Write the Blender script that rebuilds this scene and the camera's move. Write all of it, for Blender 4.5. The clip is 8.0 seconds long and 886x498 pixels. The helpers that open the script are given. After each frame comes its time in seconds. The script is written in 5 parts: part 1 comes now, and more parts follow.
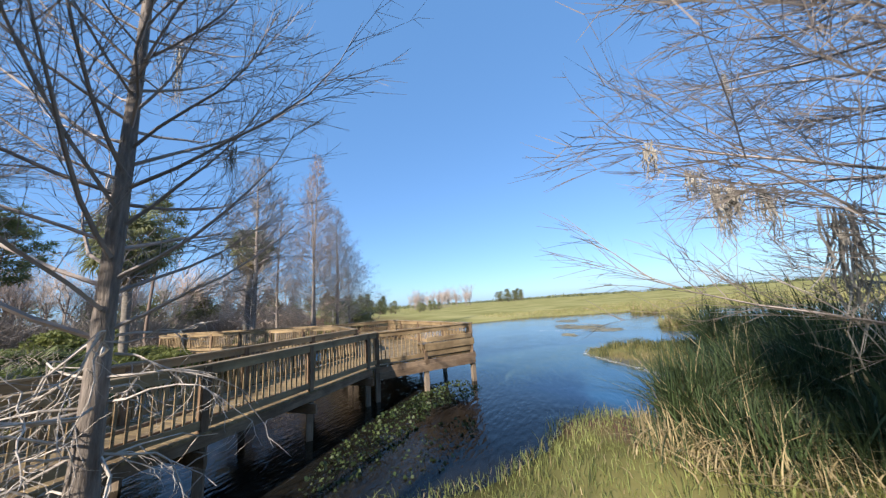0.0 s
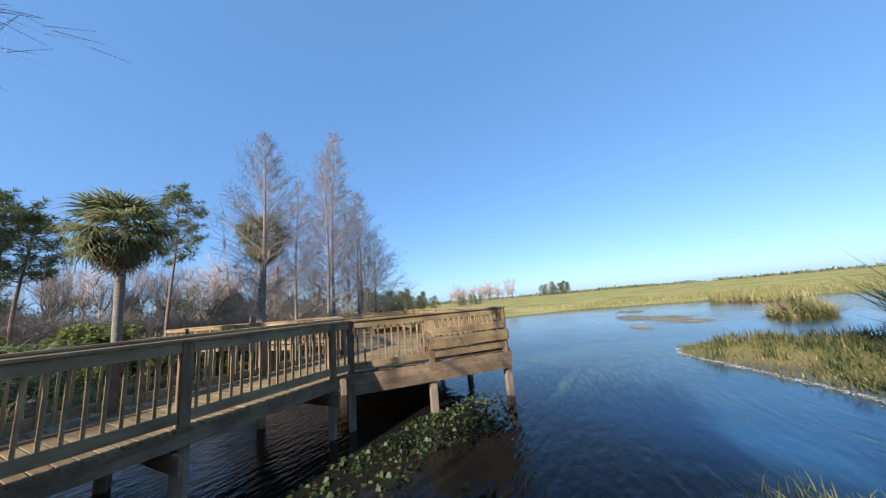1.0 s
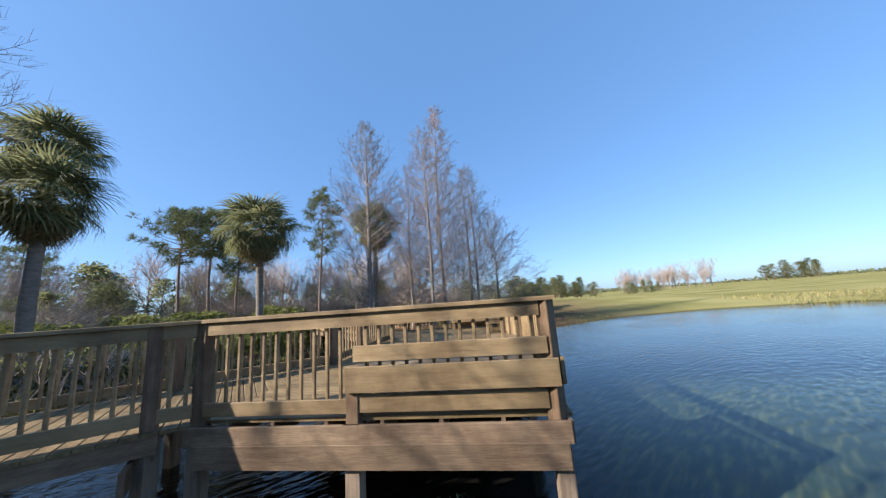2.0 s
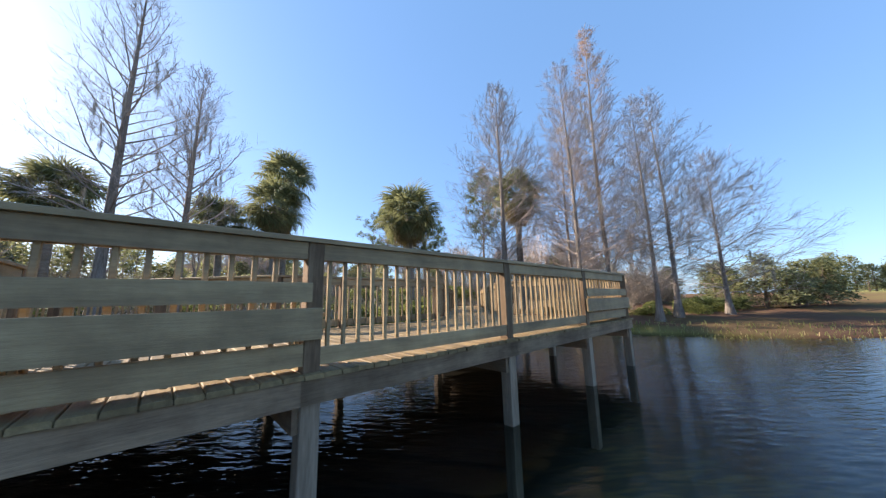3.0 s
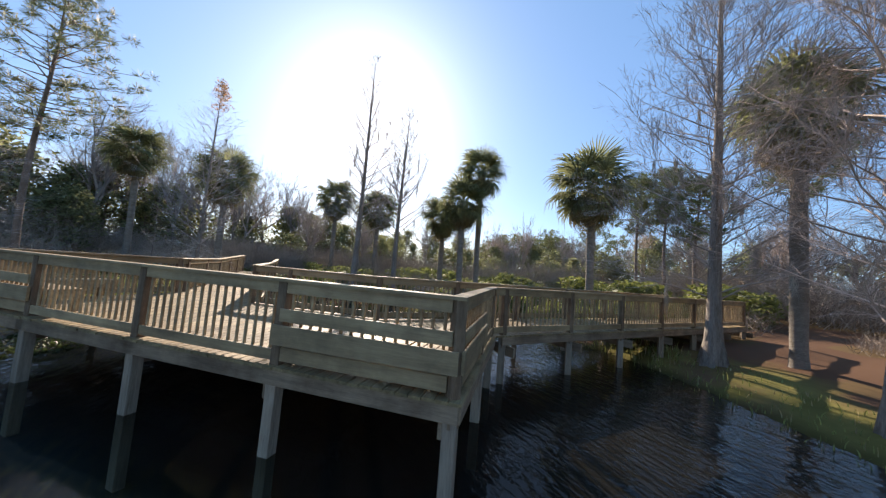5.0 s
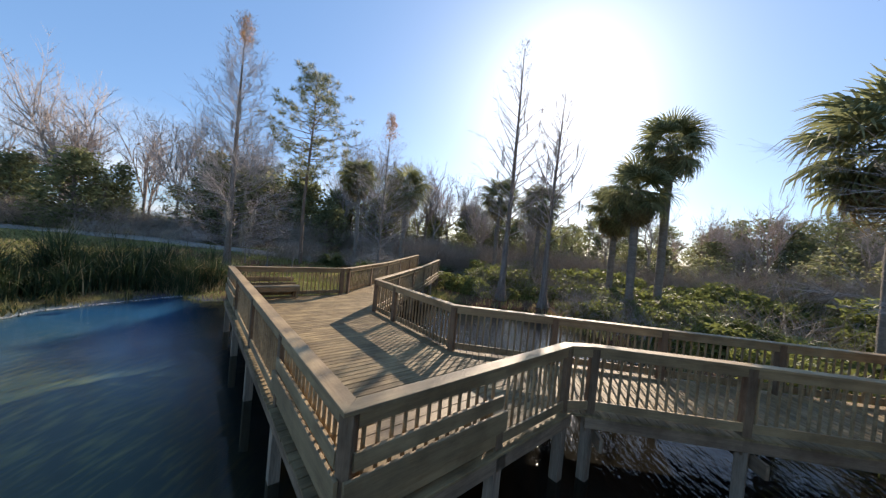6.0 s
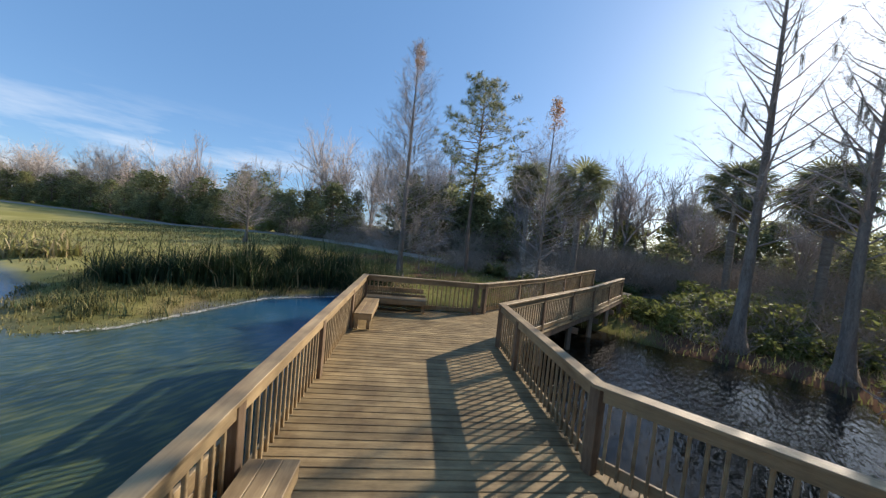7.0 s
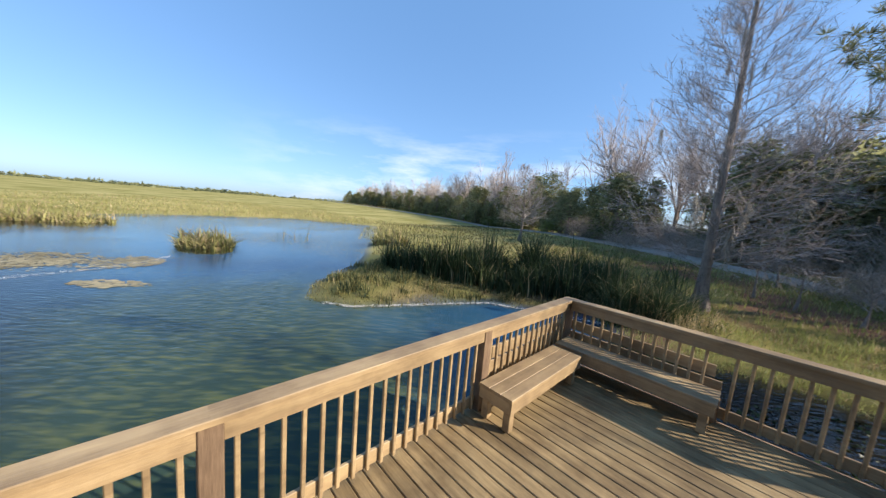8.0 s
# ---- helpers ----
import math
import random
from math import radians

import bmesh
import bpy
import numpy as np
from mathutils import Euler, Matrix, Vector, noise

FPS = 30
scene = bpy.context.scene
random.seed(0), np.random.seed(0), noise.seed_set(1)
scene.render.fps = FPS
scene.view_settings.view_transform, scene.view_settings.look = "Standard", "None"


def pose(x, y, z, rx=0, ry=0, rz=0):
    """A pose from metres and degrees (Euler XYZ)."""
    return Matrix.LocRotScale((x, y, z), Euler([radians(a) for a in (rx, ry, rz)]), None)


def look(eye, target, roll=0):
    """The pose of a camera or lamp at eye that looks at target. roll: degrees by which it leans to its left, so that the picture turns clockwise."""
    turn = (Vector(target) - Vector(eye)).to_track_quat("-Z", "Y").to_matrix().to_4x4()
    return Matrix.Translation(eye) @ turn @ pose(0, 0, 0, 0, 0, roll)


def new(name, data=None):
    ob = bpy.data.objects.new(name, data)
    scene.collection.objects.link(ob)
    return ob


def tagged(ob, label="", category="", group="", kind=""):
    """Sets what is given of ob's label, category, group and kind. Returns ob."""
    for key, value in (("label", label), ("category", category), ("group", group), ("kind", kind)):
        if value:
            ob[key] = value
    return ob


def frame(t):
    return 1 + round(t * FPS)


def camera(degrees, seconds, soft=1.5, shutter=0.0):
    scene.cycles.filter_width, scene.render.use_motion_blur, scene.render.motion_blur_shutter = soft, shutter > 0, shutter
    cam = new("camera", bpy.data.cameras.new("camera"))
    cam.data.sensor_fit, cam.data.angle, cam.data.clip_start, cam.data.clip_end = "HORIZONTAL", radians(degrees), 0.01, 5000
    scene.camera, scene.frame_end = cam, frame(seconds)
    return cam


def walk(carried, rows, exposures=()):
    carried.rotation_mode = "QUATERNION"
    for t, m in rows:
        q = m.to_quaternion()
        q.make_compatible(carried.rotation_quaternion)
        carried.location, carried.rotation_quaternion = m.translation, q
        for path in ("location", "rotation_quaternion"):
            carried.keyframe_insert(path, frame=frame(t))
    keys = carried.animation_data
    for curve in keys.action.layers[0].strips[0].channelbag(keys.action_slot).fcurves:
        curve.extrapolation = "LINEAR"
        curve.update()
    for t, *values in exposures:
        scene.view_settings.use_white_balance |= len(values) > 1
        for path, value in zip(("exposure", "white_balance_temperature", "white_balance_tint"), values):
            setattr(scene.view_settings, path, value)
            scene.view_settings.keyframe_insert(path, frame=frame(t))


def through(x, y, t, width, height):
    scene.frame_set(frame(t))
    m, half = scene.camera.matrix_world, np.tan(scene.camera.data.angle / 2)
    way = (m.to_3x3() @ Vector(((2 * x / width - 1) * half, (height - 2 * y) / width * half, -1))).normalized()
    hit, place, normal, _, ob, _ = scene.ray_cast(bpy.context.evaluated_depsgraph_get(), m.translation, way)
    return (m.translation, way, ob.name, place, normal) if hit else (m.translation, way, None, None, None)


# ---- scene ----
cam = camera(111.2, 8.0, soft=1.3, shutter=0.06)
PATH = [
    (0, (6.76, 20.005, 1.799), (5.795, 18.291, 2.163), -3.9),
    (0.5, (5.621, 18.358, 1.484), (4.722, 16.608, 1.843), -5.3),
    (1, (4.221, 16.663, 1.239), (3.495, 14.834, 1.595), -4.8),
    (1.5, (2.469, 14.919, 1.239), (2.1, 12.983, 1.581), -4.5),
    (2.8, (-2.132, 9.262, 0.58), (-0.848, 7.765, 0.915), -2.0),
    (3, (-2.612, 8.351, 0.539), (-1.157, 7.018, 0.868), -1.3),
    (3.5, (-3.41, 5.895, 0.727), (-1.674, 4.953, 1.044), -0.4),
    (4, (-3.886, 3.467, 1.083), (-1.969, 2.97, 1.362), 0.5),
    (5.5, (-2.392, -1.902, 1.693), (-0.698, -0.84, 1.74), 5.8),
    (6, (-1.103, -2.316, 2.481), (0.179, -0.781, 2.441), 5.4),
    (6.5, (0.28, -1.768, 2.754), (1.055, 0.074, 2.677), 5.8),
    (7, (1.379, -0.435, 2.625), (1.59, 1.551, 2.53), 5.7),
    (7.5, (2.004, 1.877, 2.451), (1.469, 3.798, 2.306), 7.0),
    (8, (2.12, 4.597, 2.386), (0.687, 5.97, 2.134), 4.7),
]
EXPOSURE = [(0, 0.97, 6500, 13), (1.6, 0.95, 6500, 14), (2.6, 1.22, 7000, 15), (3.0, 1.36, 7300, 17), (3.5, 1.18, 7250, 15), (4.0, 1.12, 7200, 14), (5.5, 1.0, 7400, 17), (6.5, 0.79, 7100, 15), (7.3, 0.7, 6900, 12), (8.0, 1.03, 6900, 14)]
walk(cam, [(t, look(eye, target, roll)) for t, eye, target, roll in PATH], EXPOSURE)

# ---- world and sun ----
SUN = Vector((0.765, 0.458, 0.465)).normalized()          # towards the sun
SUN_EL = math.asin(SUN.z)
SUN_AZ = math.atan2(SUN.x, SUN.y)                       # clockwise from +y
world = bpy.data.worlds.new("world")
scene.world = world
world.use_nodes = True
wn = world.node_tree.nodes
sky = wn.new("ShaderNodeTexSky")
sky.sky_type = "NISHITA"
sky.sun_disc = False
sky.sun_elevation, sky.sun_rotation = SUN_EL, SUN_AZ
sky.air_density, sky.dust_density, sky.ozone_density = 0.85, 0.75, 2.3
wn["Background"].inputs["Strength"].default_value = 0.14
tint = wn.new("ShaderNodeMix")
tint.data_type, tint.blend_type = "RGBA", "MULTIPLY"
tint.inputs[0].default_value = 1.0
tint.inputs[7].default_value = (0.86, 1.0, 1.09, 1)
world.node_tree.links.new(sky.outputs[0], tint.inputs[6])
haze = wn.new("ShaderNodeMix")                          # even blue of clear winter air
haze.data_type = "RGBA"
haze.inputs[0].default_value = 0.6
haze.inputs[7].default_value = (0.56, 1.45, 3.0, 1)
world.node_tree.links.new(tint.outputs[2], haze.inputs[6])
wl = world.node_tree.links.new
where_, parts, spread_, wisp, thin = wn.new("ShaderNodeTexCoord"), wn.new("ShaderNodeSeparateXYZ"), wn.new("ShaderNodeMapping"), wn.new("ShaderNodeTexNoise"), wn.new("ShaderNodeMapRange")
wl(where_.outputs["Generated"], parts.inputs[0])
wl(where_.outputs["Generated"], spread_.inputs["Vector"])
spread_.inputs["Rotation"].default_value, spread_.inputs["Scale"].default_value = (0, 0, radians(38)), (1.2, 3.0, 11.0)
wl(spread_.outputs[0], wisp.inputs["Vector"])
wisp.inputs["Scale"].default_value, wisp.inputs["Detail"].default_value, wisp.inputs["Roughness"].default_value = 1.6, 5, 0.6
thin.inputs["From Min"].default_value, thin.inputs["From Max"].default_value = 0.46, 0.72
wl(wisp.outputs["Fac"], thin.inputs["Value"])
low_, north, some, cirrus = wn.new("ShaderNodeMapRange"), wn.new("ShaderNodeMapRange"), wn.new("ShaderNodeMath"), wn.new("ShaderNodeMath")
low_.inputs["From Min"].default_value, low_.inputs["From Max"].default_value, low_.inputs["To Max"].default_value = 0.26, 0.10, 0.7
wl(parts.outputs["Z"], low_.inputs["Value"])
north.inputs["From Min"].default_value, north.inputs["From Max"].default_value = 0.1, 0.6
wl(parts.outputs["Y"], north.inputs["Value"])
some.operation = cirrus.operation = "MULTIPLY"
wl(low_.outputs[0], some.inputs[0])
wl(north.outputs[0], some.inputs[1])
wl(some.outputs[0], cirrus.inputs[0])
wl(thin.outputs[0], cirrus.inputs[1])
veil = wn.new("ShaderNodeMix")
veil.data_type = "RGBA"
veil.inputs[7].default_value = (4.3, 4.7, 5.2, 1)
wl(cirrus.outputs[0], veil.inputs[0])
wl(haze.outputs[2], veil.inputs[6])
wl(veil.outputs[2], wn["Background"].inputs["Color"])
sun = new("sun", bpy.data.lights.new("sun", "SUN"))
sun.data.energy, sun.data.angle, sun.data.color = 4.7, radians(0.6), (1.0, 0.92, 0.80)
sun.matrix_world = look((0, 0, 40), Vector((0, 0, 40)) - SUN)

# ---- materials ----


def material(name, dark, light, scale=6.0, rough=0.85, bump=0.3, stretch=(1, 1, 1), big=0.6, per_object=0.0, per_island=0.0, detail=6.0, spec=0.3, coords="Object", bump_dist=0.01, stain=0.0):
    """Two-scale noise between two colours, with fine relief; stretch makes grain."""
    m = bpy.data.materials.new(name)
    m.use_nodes = True
    nt = m.node_tree
    n, link = nt.nodes, nt.links.new
    bsdf = n["Principled BSDF"]
    bsdf.inputs["Roughness"].default_value = rough
    bsdf.inputs["Specular IOR Level"].default_value = spec
    tc, mp = n.new("ShaderNodeTexCoord"), n.new("ShaderNodeMapping")
    mp.inputs["Scale"].default_value = stretch
    link(tc.outputs[coords], mp.inputs["Vector"])
    vec = mp.outputs[0]
    if per_object:
        info, add = n.new("ShaderNodeObjectInfo"), n.new("ShaderNodeVectorMath")
        add.operation = "MULTIPLY_ADD"
        add.inputs[1].default_value = (37, 53, 71)
        link(info.outputs["Random"], add.inputs[0])
        link(vec, add.inputs[2])
        vec = add.outputs[0]
    fine, wide = n.new("ShaderNodeTexNoise"), n.new("ShaderNodeTexNoise")
    fine.inputs["Scale"].default_value, fine.inputs["Detail"].default_value, fine.inputs["Roughness"].default_value = scale, detail, 0.65
    wide.inputs["Scale"].default_value, wide.inputs["Detail"].default_value = scale * 0.17, 3
    link(vec, fine.inputs["Vector"])
    link(vec, wide.inputs["Vector"])
    mix = n.new("ShaderNodeMix")
    mix.inputs[0].default_value = big
    link(fine.outputs["Fac"], mix.inputs[2])
    link(wide.outputs["Fac"], mix.inputs[3])
    ramp = n.new("ShaderNodeValToRGB")
    ramp.color_ramp.elements[0].position, ramp.color_ramp.elements[1].position = 0.34, 0.66
    ramp.color_ramp.elements[0].color, ramp.color_ramp.elements[1].color = (*dark, 1), (*light, 1)
    link(mix.outputs[0], ramp.inputs[0])
    colour = ramp.outputs[0]
    for amount, node, out in ((per_object, "ShaderNodeObjectInfo", "Random"), (per_island, "ShaderNodeNewGeometry", "Random Per Island")):
        if amount:
            src, rng, hsv = n.new(node), n.new("ShaderNodeMapRange"), n.new("ShaderNodeHueSaturation")
            rng.inputs["To Min"].default_value, rng.inputs["To Max"].default_value = 1 - amount, 1 + amount
            link(src.outputs[out], rng.inputs["Value"])
            link(rng.outputs[0], hsv.inputs["Value"])
            link(colour, hsv.inputs["Color"])
            colour = hsv.outputs[0]
    if stain:                                          # weathered blotches that run across the pieces
        geo, blot, dirt, mult = n.new("ShaderNodeNewGeometry"), n.new("ShaderNodeTexNoise"), n.new("ShaderNodeValToRGB"), n.new("ShaderNodeMix")
        blot.inputs["Scale"].default_value, blot.inputs["Detail"].default_value, blot.inputs["Roughness"].default_value = 1.7, 7, 0.62
        link(geo.outputs["Position"], blot.inputs["Vector"])
        dirt.color_ramp.elements[0].position, dirt.color_ramp.elements[1].position = 0.36, 0.60
        dirt.color_ramp.elements[0].color, dirt.color_ramp.elements[1].color = (1 - stain, 1 - stain * 1.12, 1 - stain * 1.25, 1), (1.08, 1.06, 1.0, 1)
        link(blot.outputs["Fac"], dirt.inputs[0])
        mult.data_type, mult.blend_type = "RGBA", "MULTIPLY"
        mult.inputs[0].default_value = 1.0
        link(colour, mult.inputs[6])
        link(dirt.outputs[0], mult.inputs[7])
        colour = mult.outputs[2]
    link(colour, bsdf.inputs["Base Color"])
    if bump:
        bm_ = n.new("ShaderNodeBump")
        bm_.inputs["Strength"].default_value, bm_.inputs["Distance"].default_value = bump, bump_dist
        link(fine.outputs["Fac"], bm_.inputs["Height"])
        link(bm_.outputs[0], bsdf.inputs["Normal"])
    return m


def leafy(name, dark, light, scale=3.0, rough=0.6, through=0.35, per_island=0.35):
    """A leaf or blade: the colours of material(), with some light coming through."""
    m = material(name, dark, light, scale, rough, 0, per_island=per_island, spec=0.3)
    nt = m.node_tree
    n, link = nt.nodes, nt.links.new
    bsdf, out = n["Principled BSDF"], n["Material Output"]
    tr, mx = n.new("ShaderNodeBsdfTranslucent"), n.new("ShaderNodeMixShader")
    link(bsdf.inputs["Base Color"].links[0].from_socket, tr.inputs["Color"])
    mx.inputs[0].default_value = through
    link(bsdf.outputs[0], mx.inputs[1])
    link(tr.outputs[0], mx.inputs[2])
    link(mx.outputs[0], out.inputs["Surface"])
    return m


M_PLANK = material("deck_plank_wood", (0.158, 0.113, 0.059), (0.31, 0.233, 0.125), 9, 0.66, 0.35, (1.0, 11, 11), 0.6, per_object=0.20, stain=0.38, spec=0.32)
M_RAIL = material("rail_wood", (0.225, 0.158, 0.089), (0.385, 0.288, 0.164), 7, 0.58, 0.3, (0.8, 9, 9), 0.6, per_object=0.12, stain=0.34, spec=0.45)
M_POST = material("post_wood", (0.12, 0.078, 0.050), (0.25, 0.175, 0.115), 7, 0.8, 0.4, (12, 12, 1.0), 0.5, per_object=0.15, stain=0.3)
M_PILE = material("pile_wood", (0.16, 0.12, 0.085), (0.34, 0.27, 0.20), 6, 0.85, 0.5, (10, 10, 0.9), 0.5, per_object=0.2)
M_BEAM = material("beam_wood", (0.155, 0.109, 0.076), (0.30, 0.222, 0.154), 7, 0.85, 0.4, (1.0, 12, 12), 0.5, per_object=0.15, stain=0.35)
M_BARK = material("cypress_bark", (0.11, 0.09, 0.075), (0.34, 0.29, 0.25), 5, 0.95, 0.9, (7, 7, 1.0), 0.4, bump_dist=0.03)
M_TWIG = material("bare_twig", (0.23, 0.195, 0.175), (0.48, 0.415, 0.38), 2, 0.9, 0.0, big=0.8, per_island=0.25)
M_TWIG_RED = material("rusty_twig", (0.29, 0.22, 0.18), (0.56, 0.45, 0.385), 2, 0.9, 0.0, big=0.8, per_island=0.25)
M_PINE_BARK = material("pine_bark", (0.12, 0.085, 0.065), (0.28, 0.21, 0.17), 6, 0.95, 0.8, (6, 6, 1.5), 0.4, bump_dist=0.03)
M_PALM_BARK = material("palm_bark", (0.13, 0.11, 0.09), (0.30, 0.27, 0.235), 6, 0.95, 0.9, (3, 3, 9), 0.4, bump_dist=0.03)
M_FROND = leafy("palm_frond", (0.11, 0.13, 0.055), (0.34, 0.345, 0.18), 1.5, through=0.45)
M_PALMETTO = leafy("palmetto_frond", (0.05, 0.075, 0.025), (0.19, 0.215, 0.085), 1.5, through=0.35)
M_FROND_DRY = leafy("dry_palm_frond", (0.16, 0.12, 0.06), (0.36, 0.29, 0.16), 1.5)
M_NEEDLE = leafy("pine_needles", (0.10, 0.12, 0.045), (0.28, 0.295, 0.135), 1.5, through=0.42)
M_LEAF = leafy("evergreen_leaf", (0.12, 0.14, 0.06), (0.33, 0.325, 0.165), 0.5, through=0.58, per_island=0.45)
M_SHRUB = leafy("shrub_leaf", (0.09, 0.11, 0.03), (0.28, 0.30, 0.10), 0.8, through=0.5)
M_BRUSH = material("dry_brush", (0.21, 0.17, 0.14), (0.42, 0.36, 0.30), 1.0, 0.95, 0, per_island=0.3)
M_REED = leafy("green_reed", (0.016, 0.034, 0.014), (0.075, 0.105, 0.04), 1.2, through=0.22, per_island=0.45)
M_REED_DRY = leafy("dry_reed", (0.24, 0.18, 0.09), (0.48, 0.39, 0.22), 1.2, through=0.3)
M_GRASS = leafy("bank_grass", (0.10, 0.125, 0.03), (0.32, 0.335, 0.12), 0.6, through=0.4, per_island=0.35)
M_MARSH = leafy("marsh_grass", (0.15, 0.15, 0.045), (0.38, 0.35, 0.14), 0.1, through=0.3, per_island=0.3)
M_POINT = leafy("low_marsh_plants", (0.085, 0.085, 0.03), (0.25, 0.22, 0.085), 0.5, through=0.3, per_island=0.4)
M_MOSS = material("hanging_moss", (0.20, 0.18, 0.15), (0.40, 0.37, 0.32), 9, 0.95, 0, per_island=0.2)
M_DEAD = material("dead_twig", (0.30, 0.26, 0.22), (0.58, 0.52, 0.46), 5, 0.95, 0.3, (3, 3, 1), 0.5)
M_ORANGE = leafy("rusty_cypress_leaf", (0.36, 0.19, 0.09), (0.62, 0.38, 0.19), 2)
M_PAD = leafy("water_lettuce", (0.018, 0.036, 0.01), (0.095, 0.125, 0.04), 4, 0.5, 0.25)
M_GRAVEL = material("trail_gravel", (0.20, 0.18, 0.15), (0.34, 0.31, 0.265), 4, 0.95, 0.4)
M_FOAM = material("lake_foam", (0.62, 0.62, 0.58), (0.82, 0.82, 0.79), 20, 0.9, 0.5)


def ground_material():
    """Mud under water and at the edge, then grass and leaf litter, by height and noise."""
    m = material("ground_cover", (0.085, 0.083, 0.028), (0.235, 0.21, 0.08), 0.9, 0.95, 0.3, big=0.5, bump_dist=0.05, spec=0.0)
    nt = m.node_tree
    n, link = nt.nodes, nt.links.new
    bsdf = n["Principled BSDF"]
    grass = bsdf.inputs["Base Color"].links[0].from_socket
    geo, sep = n.new("ShaderNodeNewGeometry"), n.new("ShaderNodeSeparateXYZ")
    link(geo.outputs["Position"], sep.inputs[0])
    noise_ = n.new("ShaderNodeTexNoise")
    noise_.inputs["Scale"].default_value, noise_.inputs["Detail"].default_value = 0.23, 5
    link(geo.outputs["Position"], noise_.inputs["Vector"])
    litter = n.new("ShaderNodeValToRGB")
    litter.color_ramp.elements[0].position, litter.color_ramp.elements[1].position = 0.47, 0.56
    link(noise_.outputs["Fac"], litter.inputs[0])
    mix = n.new("ShaderNodeMix")
    mix.data_type = "RGBA"
    grove = n.new("ShaderNodeMapRange")
    grove.inputs["From Min"].default_value, grove.inputs["From Max"].default_value = -12, -2
    link(sep.outputs["X"], grove.inputs["Value"])
    both_ = n.new("ShaderNodeMath")
    both_.operation = "MULTIPLY"
    link(litter.outputs[0], both_.inputs[0])
    link(grove.outputs[0], both_.inputs[1])
    # grove floor: leaf litter, its colour darkened to put the trees' shade in
    shade, needles = n.new("ShaderNodeMapRange"), n.new("ShaderNodeMath")
    shade.inputs["From Min"].default_value, shade.inputs["From Max"].default_value = -7.2, -8.6
    link(sep.outputs["Y"], shade.inputs["Value"])
    needles.operation = "MULTIPLY_ADD"
    needles.inputs[1].default_value = 0.75
    link(shade.outputs[0], needles.inputs[0])
    link(both_.outputs[0], needles.inputs[2])
    needles.use_clamp = True
    link(needles.outputs[0], mix.inputs[0])
    link(grass, mix.inputs[6])
    mix.inputs[7].default_value = (0.135, 0.082, 0.056, 1)
    # the open marsh to the west: yellow sedge in broad drifts
    plain, sedge, west = n.new("ShaderNodeTexNoise"), n.new("ShaderNodeValToRGB"), n.new("ShaderNodeMapRange")
    plain.inputs["Scale"].default_value, plain.inputs["Detail"].default_value = 0.11, 9
    link(geo.outputs["Position"], plain.inputs["Vector"])
    sedge.color_ramp.elements[0].position, sedge.color_ramp.elements[1].position = 0.38, 0.62
    sedge.color_ramp.elements[0].color, sedge.color_ramp.elements[1].color = (0.21, 0.20, 0.072, 1), (0.33, 0.30, 0.13, 1)
    link(plain.outputs["Fac"], sedge.inputs[0])
    west.inputs["From Min"].default_value, west.inputs["From Max"].default_value = -5, -18
    link(sep.outputs["X"], west.inputs["Value"])
    dry = n.new("ShaderNodeMix")
    dry.data_type = "RGBA"
    link(west.outputs[0], dry.inputs[0])
    link(mix.outputs[2], dry.inputs[6])
    link(sedge.outputs[0], dry.inputs[7])
    # weed beds on the lake floor, wave glints painted in as streaks, thinning out over the blue bed
    drift = n.new("ShaderNodeMapping")
    flow = n.new("ShaderNodeMapping")
    flow.inputs["Rotation"].default_value, drift.inputs["Scale"].default_value = (0, 0, radians(-50)), (0.45, 2.2, 1.0)
    link(geo.outputs["Position"], flow.inputs["Vector"])
    link(flow.outputs[0], drift.inputs["Vector"])
    weed_glints = n.new("ShaderNodeTexNoise")
    weed_glints.inputs["Scale"].default_value, weed_glints.inputs["Detail"].default_value, weed_glints.inputs["Distortion"].default_value = 4.0, 4, 0.15
    link(drift.outputs[0], weed_glints.inputs["Vector"])
    bed = n.new("ShaderNodeValToRGB")
    bed.color_ramp.elements[0].position, bed.color_ramp.elements[1].position = 0.46, 0.76
    bed.color_ramp.elements[0].color, bed.color_ramp.elements[1].color = (0.045, 0.068, 0.052, 1), (0.165, 0.16, 0.066, 1)
    link(weed_glints.outputs["Fac"], bed.inputs[0])
    # a sandy shoal beside the platform; the deeper bed round it painted blue for mirrored sky
    off, far_, deep = n.new("ShaderNodeVectorMath"), n.new("ShaderNodeVectorMath"), n.new("ShaderNodeMapRange")
    off.operation, far_.operation = "SUBTRACT", "LENGTH"
    off.inputs[1].default_value = (-7.0, 0.5, -2.0)
    link(geo.outputs["Position"], off.inputs[0])
    link(off.outputs[0], far_.inputs[0])
    basin, wide = n.new("ShaderNodeTexNoise"), n.new("ShaderNodeMath")
    basin.inputs["Scale"].default_value, basin.inputs["Detail"].default_value = 0.35, 5
    link(geo.outputs["Position"], basin.inputs["Vector"])
    wide.operation = "MULTIPLY_ADD"
    wide.inputs[1].default_value = 5.0
    link(basin.outputs["Fac"], wide.inputs[0])
    link(far_.outputs["Value"], wide.inputs[2])
    deep.inputs["From Min"].default_value, deep.inputs["From Max"].default_value = 10.5, 16.0
    link(wide.outputs[0], deep.inputs["Value"])
    blue_bed = n.new("ShaderNodeMix")
    blue_bed.data_type = "RGBA"
    link(deep.outputs[0], blue_bed.inputs[0])
    link(bed.outputs[0], blue_bed.inputs[6])
    blue_bed.inputs[7].default_value = (0.025, 0.10, 0.22, 1)
